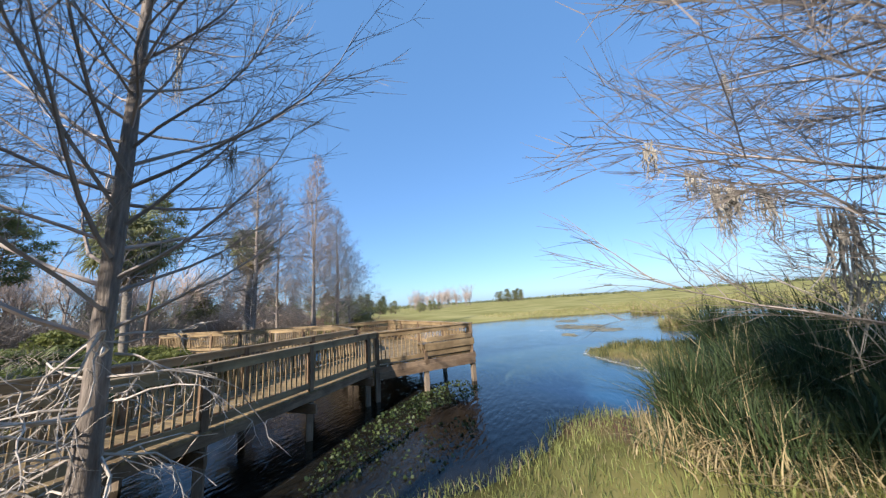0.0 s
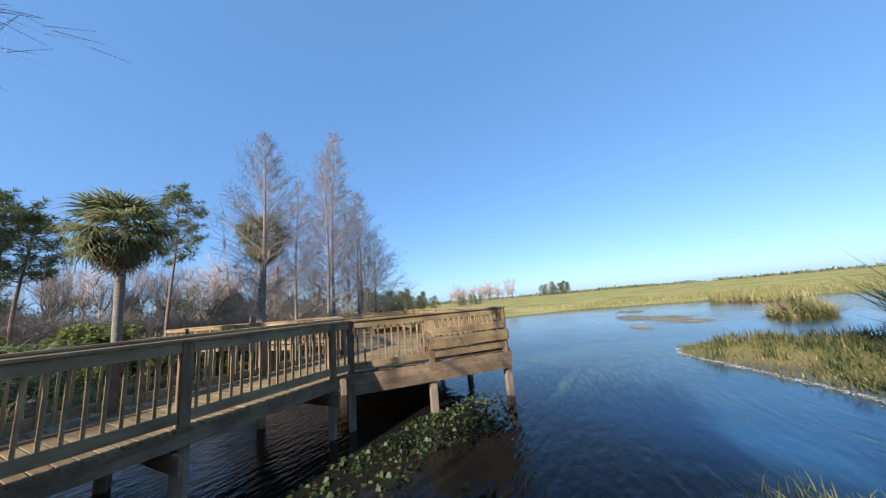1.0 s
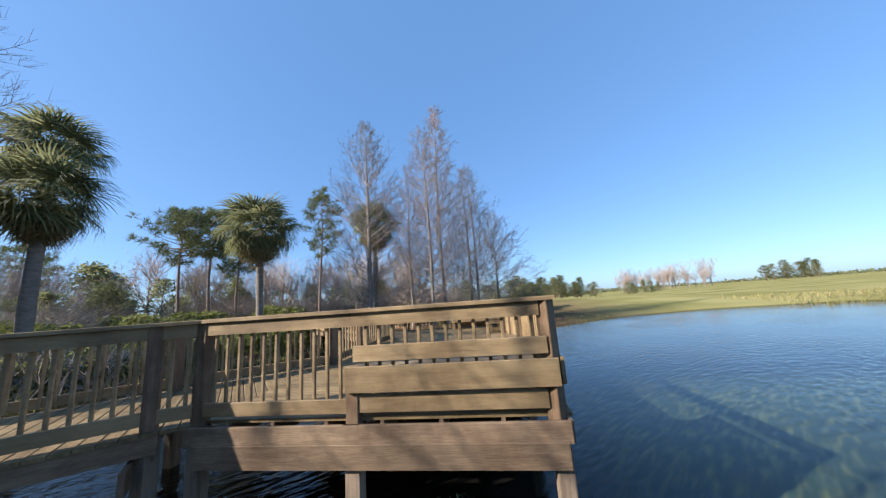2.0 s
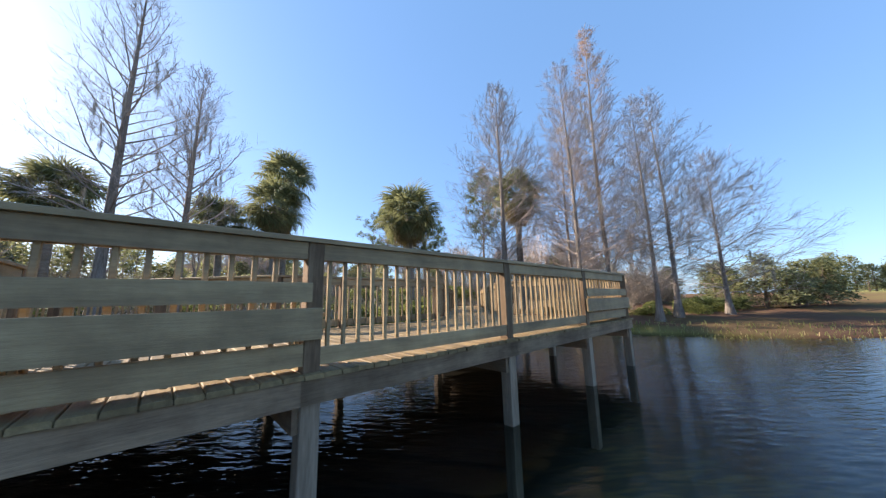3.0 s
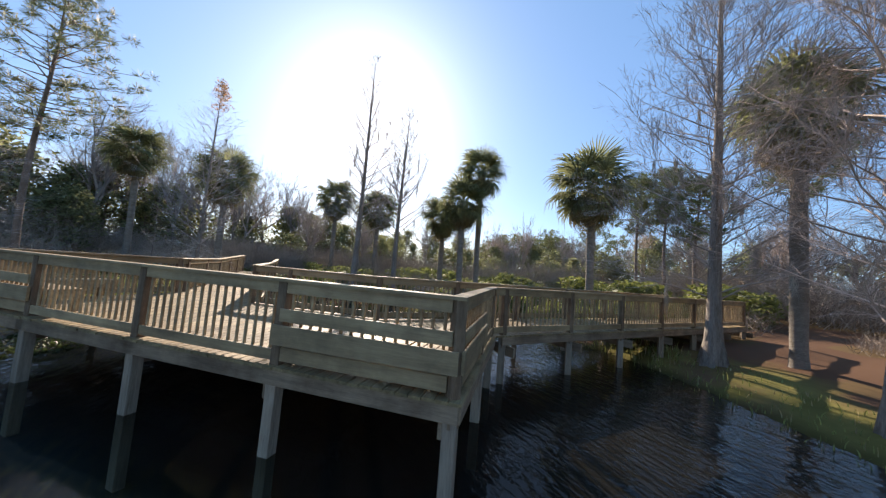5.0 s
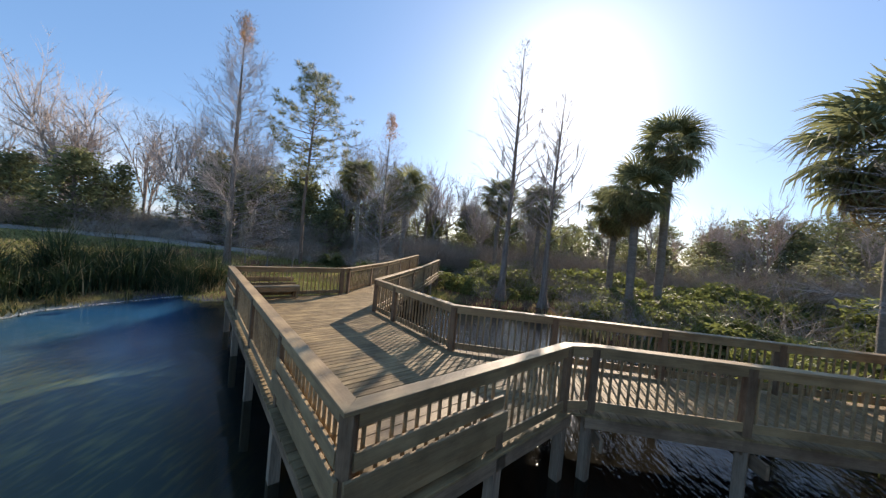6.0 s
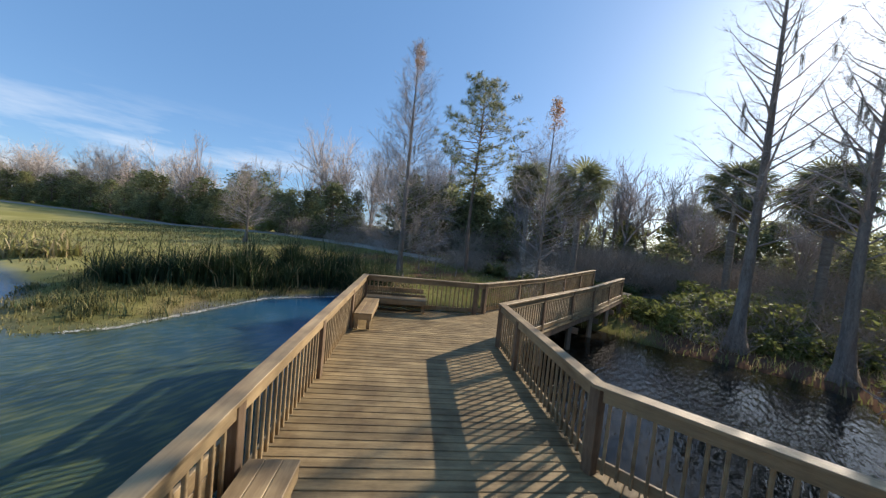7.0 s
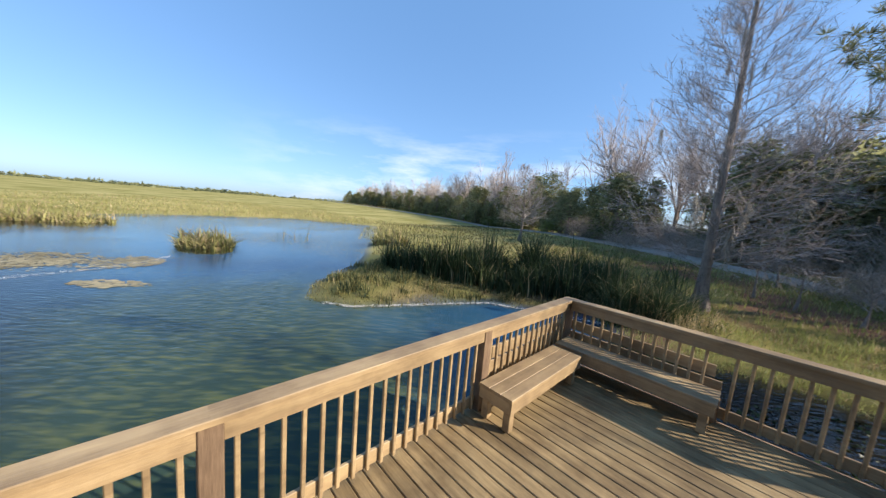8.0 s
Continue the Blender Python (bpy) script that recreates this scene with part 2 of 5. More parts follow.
    # leaf mud in the inlet, under the deck and along the grove, near-black for light lost in the water
    inlet, grove_side, muddy, mud = n.new("ShaderNodeMapRange"), n.new("ShaderNodeMapRange"), n.new("ShaderNodeMath"), n.new("ShaderNodeMix")
    inlet.inputs["From Min"].default_value, inlet.inputs["From Max"].default_value = -1.0, 1.0
    grove_side.inputs["From Min"].default_value, grove_side.inputs["From Max"].default_value = 3.5, -1.5
    link(sep.outputs["X"], inlet.inputs["Value"])
    link(sep.outputs["Y"], grove_side.inputs["Value"])
    muddy.operation = "MAXIMUM"
    link(inlet.outputs[0], muddy.inputs[0])
    link(grove_side.outputs[0], muddy.inputs[1])
    mud.data_type = "RGBA"
    link(muddy.outputs[0], mud.inputs[0])
    link(blue_bed.outputs[2], mud.inputs[6])
    mud.inputs[7].default_value = (0.014, 0.012, 0.009, 1)
    step = n.new("ShaderNodeMapRange")
    step.inputs["From Min"].default_value, step.inputs["From Max"].default_value = -1.16, -1.0
    link(sep.outputs["Z"], step.inputs["Value"])
    both = n.new("ShaderNodeMix")
    both.data_type = "RGBA"
    link(step.outputs[0], both.inputs[0])
    link(mud.outputs[2], both.inputs[6])
    link(dry.outputs[2], both.inputs[7])
    link(both.outputs[2], bsdf.inputs["Base Color"])
    return m


def water_material():
    """Clear lake water: tinted see-through, mirror gloss by Fresnel, small ripples."""
    m = bpy.data.materials.new("lake_water")
    m.use_nodes = True
    nt = m.node_tree
    n, link = nt.nodes, nt.links.new
    n.remove(n["Principled BSDF"])
    geo = n.new("ShaderNodeNewGeometry")
    mp = n.new("ShaderNodeMapping")
    wind = n.new("ShaderNodeMapping")
    wind.inputs["Rotation"].default_value = (0, 0, radians(-42))
    mp.inputs["Scale"].default_value = (1.0, 2.8, 1.0)
    link(geo.outputs["Position"], wind.inputs["Vector"])
    link(wind.outputs[0], mp.inputs["Vector"])
    a, b = n.new("ShaderNodeTexNoise"), n.new("ShaderNodeTexNoise")
    a.inputs["Scale"].default_value, a.inputs["Detail"].default_value = 3.0, 2.0
    b.inputs["Scale"].default_value, b.inputs["Detail"].default_value = 0.12, 2
    link(mp.outputs[0], a.inputs["Vector"])
    link(geo.outputs["Position"], b.inputs["Vector"])
    calm = n.new("ShaderNodeMapRange")
    calm.inputs["From Min"].default_value, calm.inputs["From Max"].default_value = 0.35, 0.65
    calm.inputs["To Min"].default_value, calm.inputs["To Max"].default_value = 0.25, 1.0
    link(b.outputs["Fac"], calm.inputs["Value"])
    where, breeze, stir = n.new("ShaderNodeSeparateXYZ"), n.new("ShaderNodeMapRange"), n.new("ShaderNodeMath")
    link(geo.outputs["Position"], where.inputs[0])
    breeze.inputs["From Min"].default_value, breeze.inputs["From Max"].default_value = 2.0, 5.0
    breeze.inputs["To Min"].default_value, breeze.inputs["To Max"].default_value = 1.0, 1.9
    link(where.outputs["X"], breeze.inputs["Value"])
    stir.operation = "MULTIPLY"
    link(breeze.outputs[0], stir.inputs[0])
    link(calm.outputs[0], stir.inputs[1])
    mul = n.new("ShaderNodeMath")
    mul.operation = "MULTIPLY"
    link(a.outputs["Fac"], mul.inputs[0])
    link(stir.outputs[0], mul.inputs[1])
    bump = n.new("ShaderNodeBump")
    bump.inputs["Strength"].default_value, bump.inputs["Distance"].default_value = 0.5, 0.05
    link(mul.outputs[0], bump.inputs["Height"])
    fres, gloss, clear, mx = n.new("ShaderNodeLayerWeight"), n.new("ShaderNodeBsdfGlossy"), n.new("ShaderNodeBsdfTransparent"), n.new("ShaderNodeMixShader")
    fres.inputs["Blend"].default_value = 0.5
    steep, schlick = n.new("ShaderNodeMath"), n.new("ShaderNodeMath")
    steep.operation, schlick.operation = "POWER", "MULTIPLY_ADD"
    steep.inputs[1].default_value = 5.0
    schlick.inputs[1].default_value, schlick.inputs[2].default_value = 0.98, 0.02
    link(fres.outputs["Facing"], steep.inputs[0])
    link(steep.outputs[0], schlick.inputs[0])
    gloss.inputs["Roughness"].default_value = 0.03
    inlet, grove, brown, tea = n.new("ShaderNodeMapRange"), n.new("ShaderNodeMapRange"), n.new("ShaderNodeMath"), n.new("ShaderNodeMix")
    inlet.inputs["From Min"].default_value, inlet.inputs["From Max"].default_value = -1.6, 0.4
    grove.inputs["From Min"].default_value, grove.inputs["From Max"].default_value = 3.0, -2.0
    link(where.outputs["X"], inlet.inputs["Value"])
    link(where.outputs["Y"], grove.inputs["Value"])
    brown.operation = "MAXIMUM"
    link(inlet.outputs[0], brown.inputs[0])
    link(grove.outputs[0], brown.inputs[1])
    tea.data_type = "RGBA"
    tea.inputs[6].default_value, tea.inputs[7].default_value = (0.84, 0.92, 0.88, 1), (0.24, 0.21, 0.16, 1)
    link(brown.outputs[0], tea.inputs[0])
    link(tea.outputs[2], clear.inputs["Color"])
    murk, silt, share = n.new("ShaderNodeBsdfDiffuse"), n.new("ShaderNodeMixShader"), n.new("ShaderNodeMath")
    murk.inputs["Color"].default_value = (0.05, 0.048, 0.04, 1)
    share.operation = "MULTIPLY_ADD"
    share.inputs[1].default_value, share.inputs[2].default_value = 0.22, 0.03
    link(brown.outputs[0], share.inputs[0])
    link(share.outputs[0], silt.inputs[0])
    link(clear.outputs[0], silt.inputs[1])
    link(murk.outputs[0], silt.inputs[2])
    link(bump.outputs[0], fres.inputs["Normal"])
    link(bump.outputs[0], gloss.inputs["Normal"])
    link(schlick.outputs[0], mx.inputs[0])
    link(silt.outputs[0], mx.inputs[1])
    link(gloss.outputs[0], mx.inputs[2])
    link(mx.outputs[0], n["Material Output"].inputs["Surface"])
    return m


M_GROUND, M_WATER = ground_material(), water_material()

# ---- mesh helpers ----


class Build:
    """Collects vertices and faces for one mesh."""

    def __init__(self):
        self.v, self.f, self.m = [], [], []

    def add(self, verts, faces, mat=0):
        k = len(self.v)
        self.v.extend(verts)
        self.f.extend([tuple(i + k for i in fc) for fc in faces])
        self.m.extend([mat] * len(faces))

    def tube(self, pts, radii, sides=4, cap=True, mat=0):
        k = len(self.v)
        pts = [Vector(p) for p in pts]
        for i, p in enumerate(pts):
            d = (pts[min(i + 1, len(pts) - 1)] - pts[max(i - 1, 0)]).normalized()
            u = d.cross(Vector((0.13, 0.21, 1)) if abs(d.z) < 0.9 else Vector((1, 0.2, 0))).normalized()
            w = d.cross(u)
            for s in range(sides):
                a = 2 * math.pi * s / sides
                self.v.append(tuple(p + (u * math.cos(a) + w * math.sin(a)) * radii[i]))
        for i in range(len(pts) - 1):
            for s in range(sides):
                s2 = (s + 1) % sides
                self.f.append((k + i * sides + s, k + i * sides + s2, k + (i + 1) * sides + s2, k + (i + 1) * sides + s))
                self.m.append(mat)
        if cap:
            self.f.append(tuple(k + (len(pts) - 1) * sides + s for s in range(sides)))
            self.m.append(mat)

    def strip(self, pts, widths, side, mat=0):
        """A bent blade: two edges along pts."""
        k = len(self.v)
        side = Vector(side)
        for p, w in zip(pts, widths):
            p = Vector(p)
            self.v.append(tuple(p - side * w * 0.5))
            self.v.append(tuple(p + side * w * 0.5))
        for i in range(len(pts) - 1):
            self.f.append((k + 2 * i, k + 2 * i + 1, k + 2 * i + 3, k + 2 * i + 2))
            self.m.append(mat)

    def mesh(self, name, mats, smooth=False):
        me = bpy.data.meshes.new(name)
        me.from_pydata(self.v, [], self.f)
        for mt in mats:
            me.materials.append(mt)
        if len(mats) > 1:
            me.polygons.foreach_set("material_index", self.m)
        if smooth:
            me.polygons.foreach_set("use_smooth", [True] * len(self.f))
        me.update()
        return me


def put(name, mesh, parent=None, m=None, label=""):
    ob = new(name, mesh)
    if m is not None:
        ob.matrix_basis = m
    ob.parent = parent
    if label:
        ob["label"] = label
    return ob


def empty(name, x=0, y=0, z=0):
    ob = new(name)
    ob.empty_display_size = 0.2
    ob.location = (x, y, z)
    return ob


BEAMS = {}


def beam_mesh(length, width, height, mat, axis="x", bevel=0.006):
    """A timber along its own x (or z), from 0 to length, centred across, top edges worn round."""
    key = (round(length, 3), round(width, 3), round(height, 3), mat.name, axis)
    if key in BEAMS:
        return BEAMS[key]
    w, h, c = width / 2, height / 2, min(bevel, width * 0.2, height * 0.2)
    prof = [(-w, -h), (w, -h), (w, h - c), (w - c, h), (-w + c, h), (-w, h - c)] if axis == "x" else [(-w + c, -h), (w - c, -h), (w, -h + c), (w, h - c), (w - c, h), (-w + c, h), (-w, h - c), (-w, -h + c)]
    k = len(prof)
    b = Build()
    for e in (0, length):
        b.v.extend([(e, p, q) if axis == "x" else (p, q, e) for p, q in prof])
    faces = [(i, (i + 1) % k, k + (i + 1) % k, k + i) for i in range(k)] + [tuple(reversed(range(k))), tuple(range(k, 2 * k))]
    b.f, b.m = faces, [0] * len(faces)
    BEAMS[key] = b.mesh("beam", [mat])
    return BEAMS[key]


def lift(p):
    """The north walkway climbs gently towards the bank past its second bay."""
    run = (p[0] - 4.12) * 0.751 + (p[1] - 9.94) * 0.660
    return max(0.0, run - 4.9) * 0.034 if p[1] > 8 else 0.0


def along(p, q, z):
    """The pose of a beam that runs from p towards q (plan points) at height z over the deck line."""
    d = Vector((q[0] - p[0], q[1] - p[1], lift(q) - lift(p)))
    tilt = math.atan2(d.z, math.hypot(d.x, d.y))
    return Matrix.Translation((p[0], p[1], z + lift(p))) @ Matrix.Rotation(math.atan2(d.y, d.x), 4, "Z") @ Matrix.Rotation(-tilt, 4, "Y")


def timber(name, p, q, z, width, height, mat, parent, label=""):
    """A timber from p to q, its middle at height z over the deck line."""
    p, q = Vector(p[:2]), Vector(q[:2])
    inv = Matrix.Translation(-Vector(parent.location)) if parent else Matrix()
    return put(name, beam_mesh(math.hypot((q - p).length, lift(q) - lift(p)), width, height, mat), parent, inv @ along(p, q, z), label)


def upright(name, p, z0, z1, size, mat, parent, turn=0.0, label=""):
    inv = Matrix.Translation(-Vector(parent.location)) if parent else Matrix()
    return put(name, beam_mesh(z1 - z0, size, size, mat, "z"), parent, inv @ Matrix.Translation((p[0], p[1], z0 + lift(p))) @ Matrix.Rotation(turn, 4, "Z"), label)


# ---- the lie of the land ----
WATER = -1.10
LAKE = [(9.5, 13.3), (6.6, 14.7), (4.7, 15.2), (3.3, 15.55), (1.9, 15.25), (0.7, 14.6), (-0.5, 14.8), (-1.2, 16.0), (-3.0, 15.2), (-5.0, 14.2), (-6.3, 11.3), (-7.0, 9.5),
        (-8.6, 8.5), (-10.6, 9.6), (-13.8, 13.2), (-25, 20.6), (-42, 31), (-53, 22), (-52, 8), (-45, -5), (-29, -17), (-19, -17.5), (-12, -15.5), (-7.3, -12.6), (-2.6, -8.2), (1.2, -6.6),
        (3.6, -6.0), (6.8, -5.0), (9.0, -3.9), (10.6, -1.6), (12.0, 0.6), (12.8, 2.6), (13.4, 5.2), (15.2, 7.0), (14.6, 8.5),
        (12.6, 9.8), (11.2, 11.3), (10.6, 12.6)]
LX, LY = np.array(LAKE, float).T


def lake_distance(x, y):
    """Metres from the shoreline: negative in the lake."""
    x, y = np.asarray(x, float), np.asarray(y, float)
    best, inside = np.full(x.shape, 1e9), np.zeros(x.shape, bool)
    for i in range(len(LX)):
        x0, y0, x1, y1 = LX[i - 1], LY[i - 1], LX[i], LY[i]
        dx, dy = x1 - x0, y1 - y0
        s = np.clip(((x - x0) * dx + (y - y0) * dy) / (dx * dx + dy * dy), 0, 1)
        best = np.minimum(best, np.hypot(x - x0 - s * dx, y - y0 - s * dy))
        inside ^= ((y0 > y) != (y1 > y)) & (x < dx * (y - y0) / (dy if dy else 1e-9) + x0)
    return np.where(inside, -best, best)


def height(x, y):
    """Ground height at plan places."""
    x, y = np.asarray(x, float), np.asarray(y, float)
    d = lake_distance(x, y)
    wob = 0.10 * np.sin(x * 0.9 + 1.3 * np.sin(y * 0.6)) * np.cos(y * 0.8) + 0.06 * np.sin(2.1 * x + y) + 0.05 * np.sin(2.7 * y - 1.4 * x)
    wob = wob * np.exp(-np.hypot(x, y - 10) / 45)
    land = np.clip(d * 0.16, 0, 0.28)
    bank = np.clip((d - 3) * 0.055, 0, 1.0) * np.clip((x + 45) / 25, 0, 1)
    marsh = np.clip(-d * 0.12, 0, 1.6)
    rise_ = np.clip((-x - 45) / 200, 0, 1) * 2.4
    return WATER + np.where(d > 0, 0.02 + land + bank + rise_ + wob * np.clip(d, 0, 1) * 0.7, -marsh + wob * 0.5 * np.clip(-d, 0, 1))


def ground_z(x, y):
    return float(height(x, y))


def grid_mesh(name, xs, ys, mat):
    gx, gy = np.meshgrid(xs, ys)
    gz = height(gx, gy)
    far = np.maximum(np.abs(gx), np.abs(gy)) > 700
    gz[far] = np.minimum(gz[far], 1.0)
    verts = np.stack([gx, gy, gz], -1).reshape(-1, 3).tolist()
    c = len(xs)
    faces = [(j * c + i, j * c + i + 1, (j + 1) * c + i + 1, (j + 1) * c + i) for j in range(len(ys) - 1) for i in range(c - 1)]
    b = Build()
    b.v, b.f, b.m = verts, faces, [0] * len(faces)
    return b.mesh(name, [mat], True)


def axis_steps(lo, hi, fine, reach):
    near = np.arange(lo, hi, fine)
    grow = [fine]
    while sum(grow) < reach:
        grow.append(grow[-1] * 1.13)
    out = np.cumsum(grow)
    return np.r_[(lo - out)[::-1], near, near[-1] + out]


ground = tagged(put("ground", grid_mesh("ground", axis_steps(-16, 20, 0.4, 3000), axis_steps(-14, 30, 0.4, 3000), M_GROUND)), "grassy lake bank with leaf litter and a weedy lake bed", "ground", kind="structure")
b = Build()
b.add([(-130, -90, WATER), (40, -90, WATER), (40, 90, WATER), (-130, 90, WATER)], [(0, 1, 2, 3)])
tagged(put("water", b.mesh("water", [M_WATER])), "clear blue rippled lake water over weed beds", "lake", kind="structure")

# ---- boardwalk plan ----
L, TOP = 9.73, 1.07
OUT = [0.0, 2.28, 4.80, 7.44, L]                      # posts along the lake side
A_MID, A_END, A_TURN = (1.98, L), (3.74, L), (4.12, 9.94)
B_MID, B_END, B_TURN = (1.98, 0.0), (3.60, 0.0), (4.0, -0.25)
IN_A, IN_M, IN_B = (3.755, 6.77), (3.74, 5.50), (3.72, 2.83)
DIR1, DIR2 = Vector((0.751, 0.660)), Vector((0.692, -0.722))
STEP, STEP2, BAYS, BAYS2 = 2.42, 2.28, 5, 6


def off(p, d, s):
    return (p[0] + d[0] * s, p[1] + d[1] * s)


def rail_run(name, pts, out_side, label, benches=(), last_post=True, first_post=True, short=(), before=None, after=None):
    """A railing over plan points, posts at each. out_side: +1 if outside lies to the left of the run. benches: bays with bench boards."""
    base = empty(name, pts[0][0], pts[0][1], 0)
    tagged(base, label, "railing", "boardwalk railings")
    loc = Matrix.Translation(-base.location)
    for i, p in enumerate(pts):
        a = pts[max(i - 1, 0)]
        c = pts[min(i + 1, len(pts) - 1)]
        if (i == 0 and not first_post) or (i == len(pts) - 1 and not last_post):
            continue
        upright("post", p, -0.30, 0.30 if i in short else TOP - 0.04, 0.13, M_POST, base, math.atan2(c[1] - a[1], c[0] - a[0]))
    for i in range(len(pts) - 1):
        p, q = Vector(pts[i]), Vector(pts[i + 1])
        d = (q - p).normalized()
        n = Vector((-d.y, d.x)) * out_side
        ln = (q - p).length
        p1, q1 = p + d * (0.0 if i in short else 0.067), q - d * (0.0 if i + 1 in short else 0.067)
        timber("top_rail", p1 + n * 0.035, q1 + n * 0.035, TOP - 0.110, 0.036, 0.14, M_RAIL, base)
        timber("inner_rail", p1 - n * 0.036, q1 - n * 0.036, TOP - 0.112, 0.034, 0.136, M_RAIL, base)
        timber("bottom_rail", p1 + n * 0.035, q1 + n * 0.035, 0.138 if i in benches else 0.115, 0.036, 0.17 if i in benches else 0.135, M_RAIL, base)
        count = max(2, round(ln / 0.142))
        for k in range(1, count):
            s = ln * k / count
            if s < 0.12 or s > ln - 0.12:
                continue
            c = p + d * s
            turn = math.atan2(d.y, d.x)
            put("baluster", beam_mesh(0.90, 0.034, 0.034, M_RAIL, "z"), base, loc @ Matrix.Translation((c.x, c.y, 0.04 + lift(c))) @ Matrix.Rotation(turn, 4, "Z"))
        if i in benches:
            for z, o, hh, e in ((0.62, 0.074, 0.155, 0.03), (0.375, 0.094, 0.245, -0.05)):
                timber("back_board", p + d * e + n * o, q - d * e + n * o, z, 0.036, hh, M_RAIL, base)
    # cap boards, mitred by running into the corner
    for i in range(len(pts) - 1):
        p, q = Vector(pts[i]), Vector(pts[i + 1])
        d = (q - p).normalized()
        n = Vector((-d.y, d.x))
        prev = (p - Vector(pts[i - 1])).normalized() if i else ((p - Vector(before)).normalized() if before else d)
        nxt = (Vector(pts[i + 2]) - q).normalized() if i + 2 < len(pts) else ((Vector(after) - q).normalized() if after else d)
        w, z0, z1 = 0.09, TOP - 0.04, TOP
        b = Build()
        ends = []
        for pt, other in ((p, prev), (q, nxt)):
            half = (d + other).normalized()
            mn = Vector((-half.y, half.x))
            k = w / max(0.4, mn.dot(n))
            ends.append((pt + mn * k, pt - mn * k))
        if i == 0 and not before:
            ends[0] = (ends[0][0] - d * 0.09, ends[0][1] - d * 0.09)
        if i == len(pts) - 2 and not after:
            ends[1] = (ends[1][0] + d * 0.09, ends[1][1] + d * 0.09)
        (a, bb), (c, dd) = ends
        ring = [a, bb, dd, c]
        cx = sum(ring, Vector((0, 0))) / 4
        low = [(x.x - cx.x, x.y - cx.y, lift(x)) for x in ring]
        mid = [(x.x - cx.x, x.y - cx.y, 0.034 + lift(x)) for x in ring]
        top = [((x - n * (n.dot(x - cx)) * 0.06).x - cx.x, (x - n * (n.dot(x - cx)) * 0.06).y - cx.y, 0.040 + lift(x)) for x in ring]
        b.add(low + mid + top, [(3, 2, 1, 0)] + [(r * 4 + s, r * 4 + (s + 1) % 4, r * 4 + 4 + (s + 1) % 4, r * 4 + 4 + s) for r in (0, 1) for s in range(4)] + [(8, 9, 10, 11)])
        me = b.mesh("cap", [M_RAIL])
        ang = math.atan2(d.y, d.x)
        me.transform(Matrix.Rotation(-ang, 4, "Z"))
        put("cap_board", me, base, loc @ Matrix.Translation((cx.x, cx.y, z0)) @ Matrix.Rotation(ang, 4, "Z"))
    return base


def bays(start, d, count, first=STEP):
    return [off(start, d, first * k) for k in range(count + 1)]


rail_run("railing", [A_END, A_MID, (0, L)] + [(0, y) for y in reversed(OUT[:-1])] + [B_MID, B_END], -1, "weathered brown timber railing with bench boards along the lake", (1, 2, 5, 6), short=(1, 7), before=A_TURN, after=B_TURN)
rail_run("railing", [A_END] + bays(A_TURN, DIR1, BAYS), 1, "weathered brown timber railing along the lake edge of the walkway", first_post=False, before=A_MID)
rail_run("railing", [B_END] + bays(B_TURN, DIR2, BAYS2, STEP2), -1, "weathered brown timber railing along the shore side of the walkway", first_post=False, before=B_MID)
END1 = bays(IN_A, DIR1, BAYS)
END2 = bays(IN_B, DIR2, BAYS2, STEP2)
rail_run("railing", list(reversed(END1)) + [IN_M] + END2, 1, "weathered brown timber railing with a bend along the landward side")


def bench(x, y, turn, length, label):
    """A box bench: three seat boards, front apron, end boards and legs; its back edge lies along its own x."""
    base = empty("bench", x, y, 0)
    base.rotation_euler = (0, 0, turn)
    tagged(base, label, "bench", "platform benches")
    for k in range(3):
        put("seat_board", beam_mesh(length, 0.148, 0.038, M_RAIL), base, Matrix.Translation((0, 0.085 + 0.153 * k, 0.431)))
    put("apron", beam_mesh(length - 0.02, 0.036, 0.14, M_RAIL), base, Matrix.Translation((0.01, 0.44, 0.342)))
    for s in (0.03, length - 0.03):
        put("end_board", beam_mesh(0.40, 0.036, 0.14, M_RAIL), base, Matrix.Translation((s, 0.02, 0.342)) @ Matrix.Rotation(math.pi / 2, 4, "Z"))
    for s in (0.10, length - 0.10):
        for w in (0.08, 0.38):
            put("leg", beam_mesh(0.385, 0.088, 0.088, M_RAIL, "z"), base, Matrix.Translation((s, w, 0.025)))
    return base


bench(0.10, 9.06, -math.pi / 2, 1.78, "pale tan wooden box bench against the lake railing")
bench(0.10, 2.34, -math.pi / 2, 1.76, "pale tan wooden box bench against the lake railing")
bench(2.04, L - 0.09, math.pi, 1.94, "tan wooden box bench in shade against the end railing")
bench(0.10, 0.09, 0.0, 1.94, "tan wooden box bench against the end railing")

# ---- deck, beams and piles ----
deck = tagged(empty("deck"), "tan wooden plank deck of the lake platform", "deck", kind="structure")
EDGE = 0.13


def inner_x(y):
    """Landward edge of the platform planks at y."""
    return 3.86 if IN_B[1] < y < IN_A[1] else 3.80


pitch = 0.147
n_planks = int((L + 2 * EDGE) / pitch)
rnd = random.Random(4)
for k in range(n_planks):
    y = -EDGE + pitch * (k + 0.5)
    x0 = -EDGE - rnd.uniform(0, 0.018)
    put("plank", beam_mesh(round((inner_x(y) - x0) / 0.01) * 0.01, 0.139, 0.036, M_PLANK, bevel=0.008), deck, Matrix.Translation((x0, y, -0.018 - rnd.uniform(0, 0.003))))


